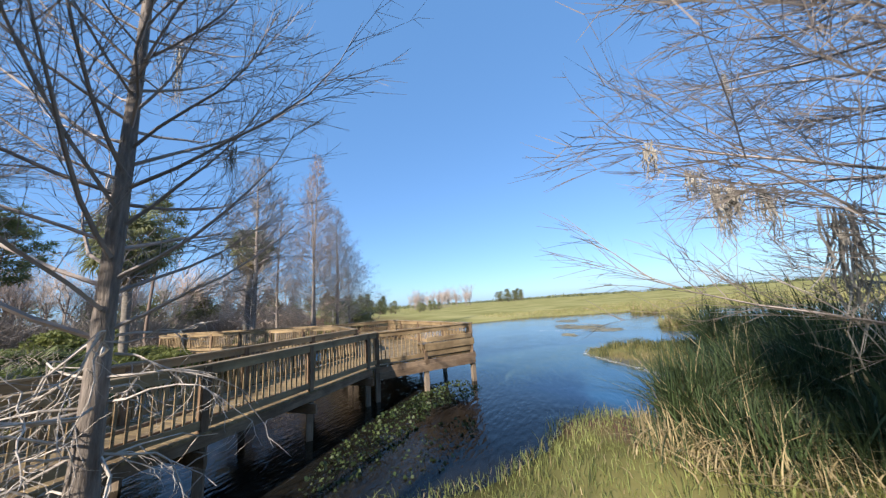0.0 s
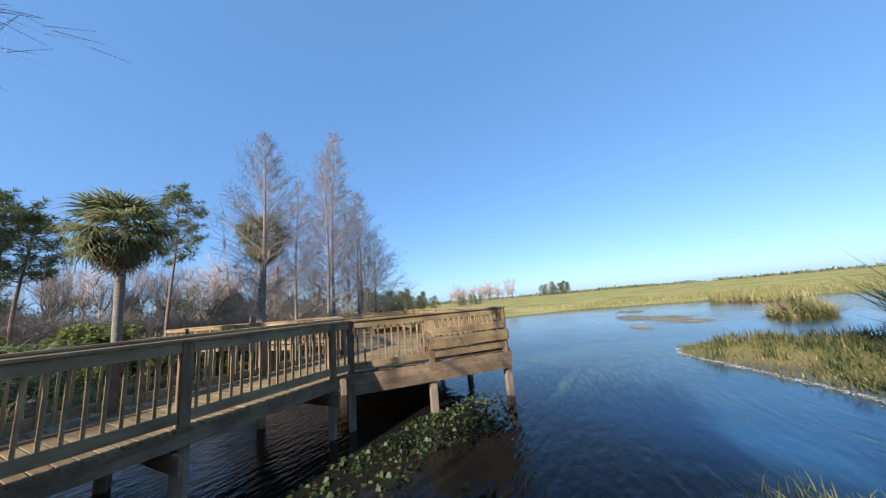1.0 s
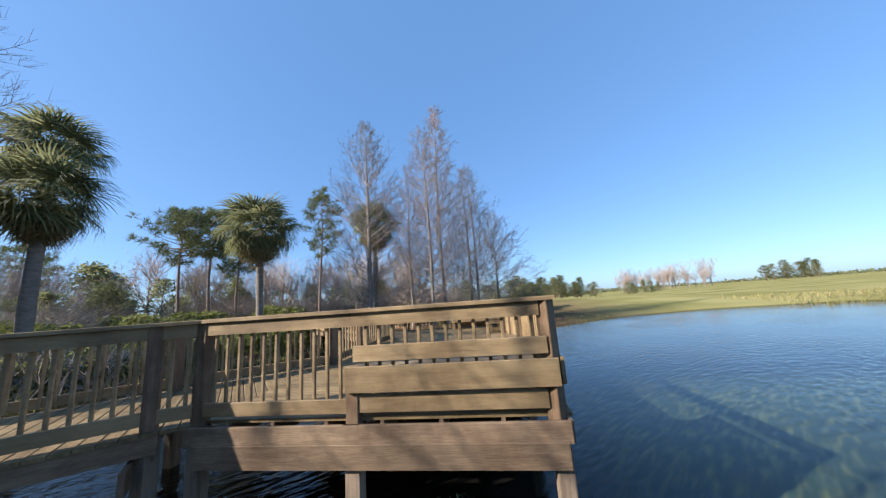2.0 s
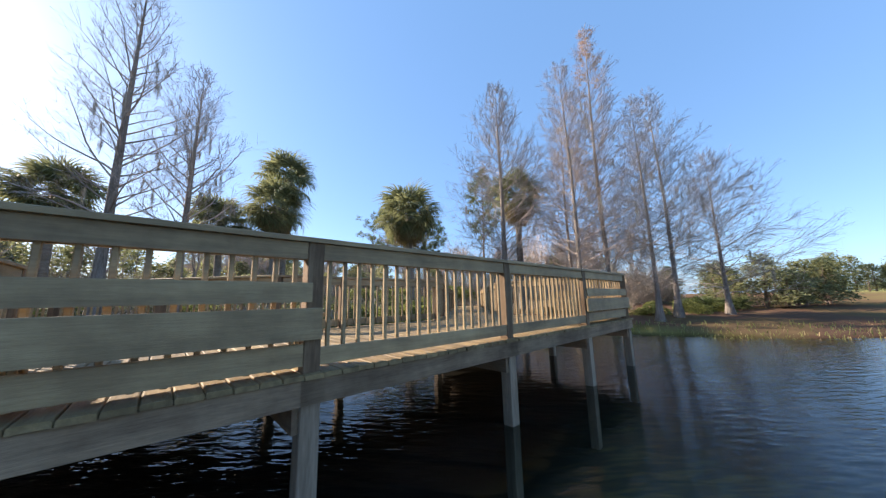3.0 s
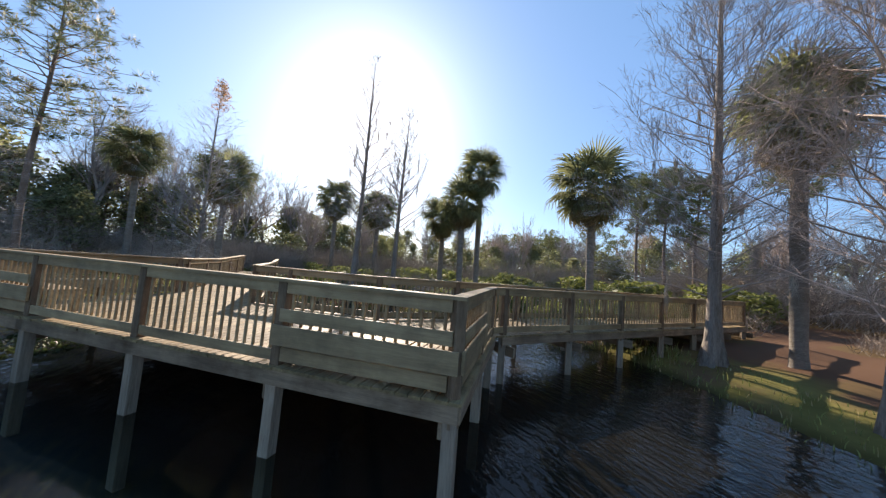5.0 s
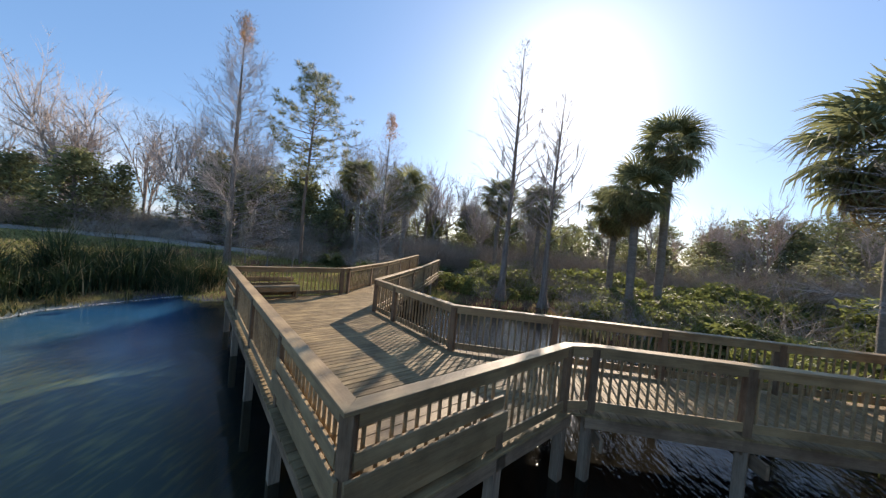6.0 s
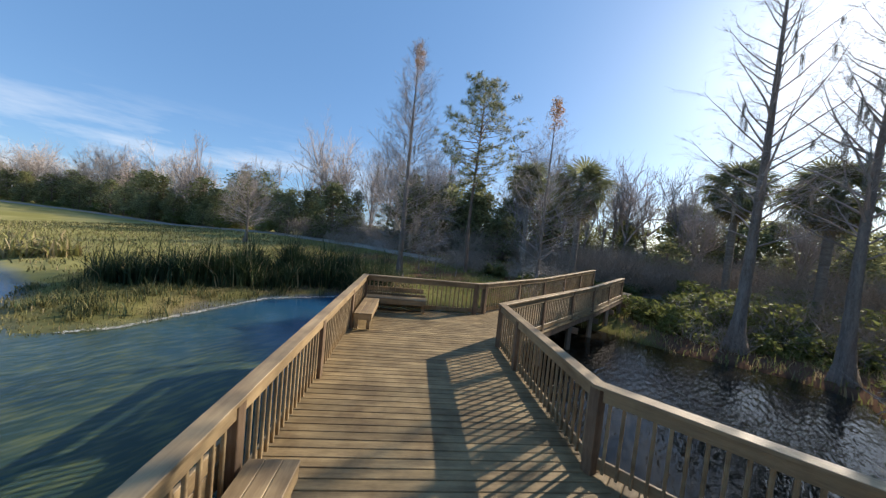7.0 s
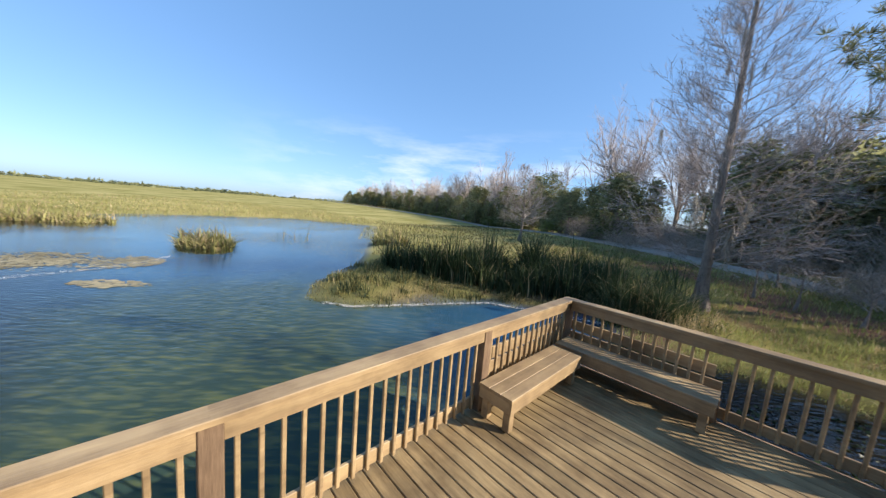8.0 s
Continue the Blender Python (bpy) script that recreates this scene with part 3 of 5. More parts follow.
def walkway(name, start_a, start_b, d, length, label, clip_lo):
    """Planks across a walkway between two edge lines; the first ones fill the wedge at the platform."""
    base = tagged(empty(name), label, "walkway", kind="structure")
    n = Vector((-d.y, d.x))
    a, c = Vector(start_a), Vector(start_b)
    if (a - c).dot(n) < 0:
        a, c = c, a
    hi, lo = a.dot(n) + EDGE, c.dot(n) - EDGE
    s0 = min(a.dot(d), c.dot(d))
    s1 = max(a.dot(d), c.dot(d)) + length
    k = 0
    s = s0 - 0.3
    while s < s1:
        s += pitch
        m0, m1 = lo, hi
        # keep clear of the platform planks: x must stay beyond the platform edge
        pts = [d * s + n * (lo + (hi - lo) * f / 120) for f in range(121)]
        ok = [p for p in pts if p.x > clip_lo - 0.16]
        if len(ok) < 10:
            continue
        p, q = ok[0], ok[-1]
        ln = (q - p).length
        put("plank", beam_mesh(round(ln, 2), 0.139, 0.036, M_PLANK, bevel=0.008), base, along(p, q, -0.028 - rnd.uniform(0, 0.003)))
    return base


w1 = walkway("walkway_north", A_TURN, IN_A, DIR1, BAYS * STEP - 0.2, "wooden plank walkway from the platform to the bank", 3.806)
w2 = walkway("walkway_south", B_TURN, IN_B, DIR2, BAYS2 * STEP2 - 0.2, "wooden plank walkway from the platform to the grove", 3.806)


def frame_under(parent, run, out_side, extra=0.0):
    """Rim beam under the deck edge along a run, and a pile under each point."""
    for i in range(len(run) - 1):
        p, q = Vector(run[i]), Vector(run[i + 1])
        d = (q - p).normalized()
        n = Vector((-d.y, d.x)) * out_side
        timber("rim_beam", p + n * 0.095 - d * 0.09, q + n * 0.095 + d * 0.09, -0.132, 0.04, 0.185, M_BEAM, parent)
    for p in run:
        upright("pile", p, -2.9, -0.06, 0.15, M_PILE, parent)


frame_under(deck, [A_END, A_MID, (0, L)] + [(0, y) for y in reversed(OUT[:-1])] + [B_MID, B_END], -1)
frame_under(deck, [IN_A, IN_M, IN_B], 1)
frame_under(w1, bays(A_TURN, DIR1, BAYS), 1)
frame_under(w1, END1[1:], -1)
timber("rim_beam", END1[0], END1[1], -0.132, 0.04, 0.185, M_BEAM, w1)
frame_under(w2, bays(B_TURN, DIR2, BAYS2, STEP2), -1)
frame_under(w2, END2[1:], 1)
for y in OUT:
    timber("cross_beam", (-0.05, y + 0.10), (3.7, y + 0.10), -0.32, 0.05, 0.22, M_BEAM, deck)
for x in (0.5, 1.1, 1.7, 2.3, 2.9, 3.4):
    timber("joist", (x, 0.02), (x, L - 0.02), -0.125, 0.04, 0.17, M_BEAM, deck)
for base, a, c, d, nb, st in ((w1, A_TURN, IN_A, DIR1, BAYS, STEP), (w2, B_TURN, IN_B, DIR2, BAYS2, STEP2)):
    n = (Vector(c) - Vector(a))
    n = n - d * n.dot(d)
    nn = n.normalized()
    for k in range(nb + 1):
        p = Vector(off(a, d, st * k)) + d * 0.11
        timber("cross_beam", p - nn * 0.30, p + n + nn * 0.30, -0.37, 0.05, 0.22, M_BEAM, base)
    for f in (0.3, 0.7):
        p = Vector(a) + n * f
        timber("joist", p, p + d * (nb * st), -0.125, 0.04, 0.17, M_BEAM, base)

# ---- trees ----


def rot_about(v, axis, ang):
    return Matrix.Rotation(ang, 3, axis) @ v


def cypress_mesh(seed, tall, spread, base_r, start=0.12, limbs=58, twigs=22, rise=0.25, droop=0.10, sides=8, lean=0.0, twig_r=0.006, forks=7, stout=1.0, curl=0.16, taper=0.74):
    """Trunk mesh, branch mesh and limb tips of a bare conical cypress with its foot at the origin."""
    r = random.Random(seed)
    trunk, crown = Build(), Build()
    pts, rad, bend = [], [], (r.uniform(-1, 1), r.uniform(-1, 1))
    for i in range(22):
        f = i / 21
        flare = 1.0 * math.exp(-f * tall / 0.5)
        pts.append((bend[0] * 0.16 * math.sin(f * 4.1) + lean * f * f, bend[1] * 0.16 * math.sin(f * 3.3 + 1) - 0.0, f * tall - 0.25 * (i == 0)))
        rad.append(max(0.008, base_r * (1 - f) ** 0.85) * (1 + flare))
    k = len(trunk.v)
    trunk.tube(pts, rad, 14, False)
    for i in range(22):                                   # buttress flutes
        f = i / 21
        amp = 0.42 * math.exp(-f * tall / 0.9)
        for s in range(14):
            v = Vector(trunk.v[k + i * 14 + s])
            c = Vector(pts[i])
            trunk.v[k + i * 14 + s] = tuple(c + (v - c) * (1 + amp * math.cos(s * math.pi) * 0.8 * (1 if (s // 2) % 3 else 0.4) + r.uniform(-0.04, 0.04)))
    tips = []

    def at(f):
        x = f * 21
        i = min(20, int(x))
        return Vector(pts[i]).lerp(Vector(pts[i + 1]), x - i), rad[i] * (1 - (x - i)) + rad[i + 1] * (x - i)

    def wander(p, d, length, n, sag, curl=0.0):
        out = [p.copy()]
        for j in range(n):
            d = (d + Vector((r.gauss(0, 0.10), r.gauss(0, 0.10), r.gauss(0, 0.07) - sag + curl * j / n))).normalized()
            p = p + d * (length / n)
            out.append(p.copy())
        return out, d

    ang = r.uniform(0, 6.28)
    for i in range(limbs):
        f = start + (1 - start) * ((i + r.random() * 0.8) / limbs) ** 0.92
        f = min(0.985, f)
        p, tr = at(f)
        ang += 2.4 + r.uniform(-0.5, 0.5)
        prof = (1 - f) ** taper * (0.62 + 0.38 * min(1, (f - start + 0.05) / 0.18))
        length = spread * prof * r.uniform(0.6, 1.2) + 0.3
        up = rise + 0.85 * f + r.uniform(-0.12, 0.12)
        d = Vector((math.cos(ang), math.sin(ang), up)).normalized()
        line, _ = wander(p, d, length, 6, droop * (1 - f), curl)
        r0 = min(tr * 0.5, 0.012 + 0.011 * length) * stout
        crown.tube(line, [r0 * (1 - 0.85 * j / 6) for j in range(7)], 4, False)
        tips.append(line)
        for _ in range(max(4, int(twigs * (0.35 + 0.65 * prof)))):
            s = r.uniform(0.18, 1.0) * 6
            j = min(5, int(s))
            q = line[j].lerp(line[j + 1], s - j)
            ax = (line[j + 1] - line[j]).normalized()
            side = rot_about(ax.orthogonal().normalized(), ax, r.uniform(0, 6.28))
            dd = (ax * 0.9 + side * r.uniform(0.4, 0.95) + Vector((0, 0, 0.12))).normalized()
            tl = length * r.uniform(0.14, 0.34) + 0.12
            tw, _ = wander(q, dd, tl, 2, 0.02)
            crown.strip(tw, [twig_r * 2.2, twig_r * 1.7, twig_r * 0.9], dd.orthogonal().normalized())
            for _ in range(forks):
                ss = r.uniform(0.2, 1.0) * 2
                jj = min(1, int(ss))
                q2 = tw[jj].lerp(tw[jj + 1], ss - jj)
                d2 = (dd + Vector((r.gauss(0, 0.6), r.gauss(0, 0.6), r.gauss(0, 0.4)))).normalized()
                l2 = tl * r.uniform(0.2, 0.5)
                crown.strip([q2, q2 + d2 * l2], [twig_r * 1.6, twig_r * 0.7], d2.orthogonal().normalized())
    return trunk, crown, tips


def moss_mesh(seed, length=0.7):
    """A hanging tuft of grey strands."""
    r = random.Random(seed)
    b = Build()
    for _ in range(38):
        a, o = r.uniform(0, 6.28), r.uniform(0, 0.13)
        p = Vector((math.cos(a) * o, math.sin(a) * o, r.uniform(-0.1, 0.03)))
        ln = length * r.uniform(0.35, 1.0)
        pts = [p + Vector((r.gauss(0, 0.02) * j, r.gauss(0, 0.02) * j, -ln * j / 4)) for j in range(5)]
        b.strip(pts, [0.010, 0.016, 0.014, 0.010, 0.003], (math.cos(a * 2), math.sin(a * 2), 0))
    return b.mesh("moss", [M_MOSS])


MOSS = [moss_mesh(s, ln) for s, ln in ((1, 0.5), (2, 0.8), (3, 1.1))]


def dead_twig_mesh(seed, low, high, count, reach, r0):
    """Bleached crooked dead branches low on a trunk."""
    r = random.Random(seed)
    b = Build()

    def crooked(p, d, length, rad, depth):
        pts = [p]
        n = 6
        for j in range(n):
            d = (d + Vector((r.gauss(0, 0.30), r.gauss(0, 0.30), r.gauss(-0.10, 0.26)))).normalized()
            p = p + d * length / n
            pts.append(p)
        b.tube(pts, [rad * (1 - 0.8 * j / n) for j in range(n + 1)], 4, False)
        if depth < 2:
            for _ in range(4 if depth == 0 else 3):
                j = r.randrange(1, n)
                side = Vector((r.gauss(0, 0.8), r.gauss(0, 0.8), r.gauss(-0.25, 0.6)))
                crooked(pts[j], (d + side).normalized(), length * r.uniform(0.3, 0.6), rad * 0.5, depth + 1)

    for k in range(count):
        a = k * 2.4 + r.uniform(-0.4, 0.4)
        z = low + (high - low) * r.random()
        crooked(Vector((math.cos(a) * r0, math.sin(a) * r0, z)), Vector((math.cos(a), math.sin(a), r.uniform(-0.3, 0.35))).normalized(), reach * r.uniform(0.5, 1.1), 0.016, 0)
    return b.mesh("dead_growth", [M_DEAD])


def cypress(x, y, top, spread, base_r, seed, label, twig=None, moss=0, moss_near=(), **kw):
    z = ground_z(x, y) - 0.05
    tb, cb, tips = cypress_mesh(seed, top - z, spread, base_r, **kw)
    base = empty("cypress_tree", x, y, z)
    tagged(base, label, "tree", "bare cypresses")
    put("trunk", tb.mesh("trunk", [M_BARK], True), base)
    put("crown", cb.mesh("crown", [twig or M_TWIG]), base)
    r = random.Random(seed + 99)
    for k, (px, py, pz, size) in enumerate(moss_near):
        want = Vector((px - x, py - y, pz - z))
        at = min((p for ln in tips for p in ln[1:]), key=lambda p: (p - want).length)
        put("moss_tuft", MOSS[k % 3], base, Matrix.Translation(at) @ Matrix.Rotation(k * 1.3, 4, "Z") @ Matrix.Diagonal((size, size, size, 1)))
    low = [ln for ln in tips if ln[3].z < (top - z) * 0.75]
    for k in range(moss):
        ln = r.choice(low)
        put("moss_tuft", MOSS[k % 3], base, Matrix.Translation(ln[r.choice((2, 3, 3, 4, 5))]) @ Matrix.Rotation(r.uniform(0, 6), 4, "Z") @ Matrix.Diagonal((0.55, 0.55, r.uniform(0.9, 1.4), 1)))
    return base


def frond_mesh(seed, dry=False, size=1.0, count=28):
    """A fan frond: stalk and folded segments, spreading along +x."""
    r = random.Random(seed)
    b = Build()
    stalk = [Vector((0, 0, 0)), Vector((0.42, 0, 0.06)) * size, Vector((0.78, 0, -0.04)) * size]
    b.tube(stalk, [0.018, 0.014, 0.010], 3, False)
    hub = stalk[-1]
    for k in range(count):
        a = (k / (count - 1) - 0.5) * 4.4
        ln = size * (0.80 - 0.09 * abs(a)) * r.uniform(0.85, 1.08)
        d = Vector((math.cos(a), math.sin(a), 0.10 * math.sin(k * 2.4)))
        side = Vector((-math.sin(a), math.cos(a), 0.5)).normalized()
        drop = (0.55 if not dry else 0.9) * ln * r.uniform(0.8, 1.2)
        pts = [hub, hub + d * ln * 0.5 + Vector((0, 0, -0.06 * drop)), hub + d * ln * 0.8 + Vector((0, 0, -0.32 * drop)), hub + d * ln * 0.98 + Vector((0, 0, -drop))]
        b.strip(pts, [0.010, 1.55 / count * size, 0.95 / count * size, 0.004], side)
    return b.mesh("frond", [M_FROND_DRY if dry else M_FROND])


FRONDS = [frond_mesh(s) for s in (1, 2, 3)]
DRY = [frond_mesh(s, True, 0.9) for s in (4, 5)]


def palm(x, y, top, seed, label, crown=1.0, count=52, dry=22, r0=0.19):
    z = ground_z(x, y) - 0.05
    r = random.Random(seed)
    h = top - z - 1.3 * crown
    base = empty("sabal_palm", x, y, z)
    tagged(base, label, "palm tree", "sabal palms")
    b = Build()
    pts = [(0.10 * math.sin(2.2 * i / 15 + seed), 0.08 * math.sin(1.7 * i / 15), h * i / 15) for i in range(16)]
    b.tube(pts, [r0 * (1.25 if i == 0 else 1.0 + 0.10 * r.random() + (0.35 if i > 13 else 0)) for i in range(16)], 10, True)
    put("trunk", b.mesh("trunk", [M_PALM_BARK], True), base)
    c = Vector(pts[-1])
    for k in range(count + dry):
        is_dry = k >= count
        a = k * 2.39996 + r.uniform(-0.2, 0.2)
        f = min(1, (k + 0.5) / count)
        tilt = radians(72 - 124 * f + r.uniform(-18, 18)) if not is_dry else radians(-62 + r.uniform(-20, 18))
        m = Matrix.Translation(c + Vector((0, 0, r.uniform(-0.15, 0.15)))) @ Matrix.Rotation(a, 4, "Z") @ Matrix.Rotation(-tilt, 4, "Y") @ Matrix.Rotation(r.uniform(-0.5, 0.5), 4, "X") @ Matrix.Scale(crown * r.uniform(0.85, 1.1), 4)
        put("dry_frond" if is_dry else "frond", (DRY[k % 2] if is_dry else FRONDS[k % 3]), base, m)
    return base


def leaf_cloud(b, r, centre, radii, count, size, flat=0.0, mat=0):
    """Small pointed leaves through a lumpy shell."""
    c = Vector(centre)
    for _ in range(count):
        u = Vector((r.gauss(0, 1), r.gauss(0, 1), r.gauss(0, 1))).normalized()
        k = r.uniform(0.55, 1.0) ** 0.6
        p = c + Vector((u.x * radii[0], u.y * radii[1], u.z * radii[2])) * k
        a = Vector((r.gauss(0, 1), r.gauss(0, 1), r.gauss(0, 0.6))).normalized()
        q = a.cross(Vector((r.gauss(0, 1), r.gauss(0, 1), r.gauss(0, 1)))).normalized()
        s = size * r.uniform(0.6, 1.35)
        b.add([tuple(p - q * s * 0.3), tuple(p + q * s * 0.3), tuple(p + a * s)], [(0, 1, 2)], mat)


def pine_mesh(seed, tall, r0, clumps=42, spread=2.2, start=0.5, clump=0.45, needles=90):
    r = random.Random(seed)
    trunk, needle = Build(), Build()
    pts = [(0.12 * math.sin(i * 0.4 + seed), 0.1 * math.sin(i * 0.3), tall * i / 14) for i in range(15)]
    trunk.tube(pts, [r0 * (1 - i / 14) ** 0.7 + 0.012 for i in range(15)], 8, True)
    for k in range(clumps):
        f = start + (1 - start) * (k + r.random()) / clumps
        p = Vector(pts[min(14, int(f * 14))])
        p.z = f * tall
        a = k * 2.4 + r.uniform(-0.5, 0.5)
        ln = spread * (0.35 + 0.65 * math.sin(min(1, (f - start) / (1 - start) * 1.15) * math.pi) ** 0.7) * r.uniform(0.55, 1.1)
        e = p + Vector((math.cos(a) * ln, math.sin(a) * ln, ln * r.uniform(0.1, 0.55)))
        mid = p.lerp(e, 0.5) + Vector((0, 0, -0.05 * ln))
        trunk.tube([p, mid, e], [0.035 * ln / spread + 0.012, 0.02, 0.008], 4, False)
        for j in range(3):
            c = mid.lerp(e, (0.3, 0.7, 1.0)[j]) + Vector((r.gauss(0, 0.18), r.gauss(0, 0.18), r.gauss(0.08, 0.1)))
            for _ in range(needles // 3):
                d = Vector((r.gauss(0, 1), r.gauss(0, 1), r.gauss(0.4, 0.8))).normalized()
                s0 = c + d * clump * r.uniform(0.1, 0.4)
                side = d.orthogonal().normalized()
                needle.strip([s0, s0 + d * clump * r.uniform(0.5, 0.9)], [0.05, 0.02], side)
    return trunk, needle


def pine(x, y, top, seed, label, **kw):
    z = ground_z(x, y) - 0.05
    t, nd = pine_mesh(seed, top - z, kw.pop("r0", 0.16), **kw)
    base = empty("pine_tree", x, y, z)
    tagged(base, label, "tree", "slender pines")
    put("trunk", t.mesh("trunk", [M_PINE_BARK], True), base)
    put("needles", nd.mesh("needles", [M_NEEDLE]), base)
    return base


cypress(0.72, 20.45, 15.0, 4.1, 0.19, 11, "tall bare grey cypress with a fluted foot on the bank", moss=8, moss_near=((2.78, 18.2, 3.0, 1.0), (0.7, 18.5, 2.9, 1.3), (0.2, 18.4, 3.6, 1.2), (1.2, 18.2, 3.9, 1.0), (2.2, 18.3, 2.6, 0.9), (0.9, 18.9, 2.2, 1.5), (1.5, 18.9, 3.4, 1.1)), limbs=135, twigs=34, rise=0.22, droop=0.05, forks=9, start=0.10, stout=0.45, twig_r=0.0055)
near_cypress = cypress(8.33, 15.36, 10.2, 4.7, 0.115, 12, "bare cypress with peeling pale bark beside the walkway", moss=4, limbs=92, twigs=28, rise=0.22, droop=0.02, forks=7, start=0.22, stout=0.62, twig_r=0.0042, curl=0.26, taper=1.05)
put("dead_growth", dead_twig_mesh(77, 0.9, 2.6, 26, 1.7, 0.10), near_cypress, label="bleached crooked dead twigs")
cypress(8.1, -6.4, 14.2, 4.9, 0.20, 13, "tall bare grey cypress with a flared foot by the walkway", moss=14, limbs=120, twigs=30, forks=9, rise=0.3, stout=0.5, droop=0.04, twig_r=0.005)
cypress(4.1, -7.1, 13.6, 3.9, 0.13, 14, "tall bare cypress with a flared foot at the water", moss=8, limbs=110, twigs=30, rise=0.26, droop=0.02, forks=9, stout=0.5, twig_r=0.0042, twig=M_TWIG_RED)
cypress(3.5, -9.6, 16.8, 4.0, 0.15, 15, "very tall bare cypress with a rusty top", moss=8, limbs=125, twigs=30, rise=0.26, droop=0.02, forks=9, twig=M_TWIG_RED, stout=0.5, twig_r=0.0042)
cypress(1.6, -10.2, 11.4, 3.6, 0.12, 16, "bare grey cypress on the leaf-strewn shore", moss=10, limbs=95, twigs=28, rise=0.26, droop=0.02, forks=9, stout=0.5, twig_r=0.0042)
cypress(1.2, -12.3, 12.6, 4.2, 0.13, 21, "bare grey cypress on the leaf-strewn shore", moss=10, limbs=95, twigs=28, rise=0.26, droop=0.02, forks=9, stout=0.5, twig_r=0.0042)
cypress(-0.6, -15.4, 8.8, 5.0, 0.12, 17, "low spreading bare cypress at the shore", moss=8, limbs=90, twigs=28, rise=0.26, forks=10, stout=0.55, twig_r=0.0042)
cypress(6.4, -11.5, 13.0, 3.8, 0.13, 22, "bare cypress inside the grove", moss=4, limbs=90, twigs=28, rise=0.26, droop=0.02, forks=9, stout=0.5, twig_r=0.0042, twig=M_TWIG_RED)
cypress(15.9, 7.9, 12.4, 5.2, 0.19, 18, "tall bare cypress on the inlet's shore hung with moss", moss=24, limbs=66, twigs=28, rise=0.6, stout=0.85, twig_r=0.006, curl=0.3, start=0.3)
cypress(-15.6, 32.6, 7.4, 3.6, 0.13, 23, "small spreading bare cypress on the grassy bank", limbs=84, twigs=26, rise=0.30, forks=7, start=0.2, stout=0.7)
cypress(14.6, 10.2, 15.6, 4.8, 0.21, 20, "tall bare cypress at the head of the inlet", moss=10, limbs=72, twigs=30, rise=0.42, stout=0.85, twig_r=0.006, curl=0.24, start=0.25)

palm(14.0, -3.95, 8.6, 31, "green sabal palm with a hanging skirt of dry fronds", 1.65)
palm(18.8, 2.8, 10.6, 32, "tall green sabal palm of a close pair", 1.35, dry=12)
palm(17.3, 3.7, 8.0, 33, "shorter green sabal palm of a close pair", 1.35)
palm(8.6, -8.8, 9.0, 34, "sabal palm with a tan skirt of dry fronds among cypresses", 1.35, count=50, dry=54)
palm(22.0, 17.2, 9.4, 35, "green sabal palm standing against the light", 1.5)
palm(22.6, 13.0, 8.6, 36, "green sabal palm standing against the light", 1.5)
palm(20.6, 6.0, 7.5, 37, "low green sabal palm in the brush", 1.35)

palm(12.6, 19.6, 8.6, 38, "broad green sabal palm at the edge of the wood", 1.5, dry=26)
palm(11.8, 27.2, 10.3, 39, "broad green sabal palm in the wood", 1.5, dry=26)
pine(6.2, 25.0, 15.4, 41, "slender pine with a tufted open crown", clumps=86, spread=3.6, start=0.44, needles=120)
pine(26.6, -10.0, 10.6, 42, "slender pine of a distant group", clumps=64, spread=2.9, start=0.55, r0=0.14)
pine(25.2, -11.6, 10.9, 43, "slender pine of a distant group", clumps=64, spread=2.9, start=0.6, r0=0.14)
pine(23.6, -13.0, 9.6, 44, "slender pine of a distant group", clumps=64, spread=2.6, start=0.5, r0=0.13)
pine(15.6, -13.6, 12.4, 45, "slender pine with sparse tufts behind the palms", clumps=44, spread=2.0, start=0.5, r0=0.12)
pine(47, -4, 8.6, 46, "bushy green pine far behind the palms", clumps=50, spread=2.6, start=0.25)
pine(44, -10, 9.6, 47, "bushy green pine far behind the palms", clumps=50, spread=2.8, start=0.25)
pine(52, -15, 9.0, 48, "bushy green pine far behind the palms", clumps=50, spread=2.8, start=0.2)

for x, y, top, seed in ((3.4, 23.4, 1.7, 24), (2.2, 24.6, 2.1, 25), (5.0, 23.0, 1.4, 26), (9.6, 20.8, 3.6, 27), (3.0, 29.0, 4.2, 28)):
    cypress(x, y, top, 0.9, 0.035, seed, "slender bare sapling on the littered bank", limbs=16, twigs=7, rise=0.5, forks=3, start=0.3, twig_r=0.004)

# rusty foliage left in the top of two cypresses
for x, y, z0, z1, w, seed in ((8.3, 15.3, 8.8, 10.3, 0.30, 5), (0.72, 20.45, 13.4, 15.0, 0.22, 6), (3.5, -9.6, 13.0, 16.9, 0.5, 7)):
    owner = min((o for o in scene.objects if o.name.startswith("cypress_tree")), key=lambda o: (o.location.x - x) ** 2 + (o.location.y - y) ** 2)
    b, r = Build(), random.Random(seed)
    for k in range(34):
        f = r.random()
        c = Vector((r.gauss(0, w), r.gauss(0, w), z0 + (z1 - z0) * f - owner.location.z)) * 1.0
        c.x *= 1 - f * 0.7
        c.y *= 1 - f * 0.7
        leaf_cloud(b, r, c, (0.16, 0.16, 0.2), 22, 0.09)
    put("rusty_top", b.mesh("rusty_top", [M_ORANGE]), owner, label="rust-orange dead foliage")


# ---- background woods: a few meshes, many trees ----


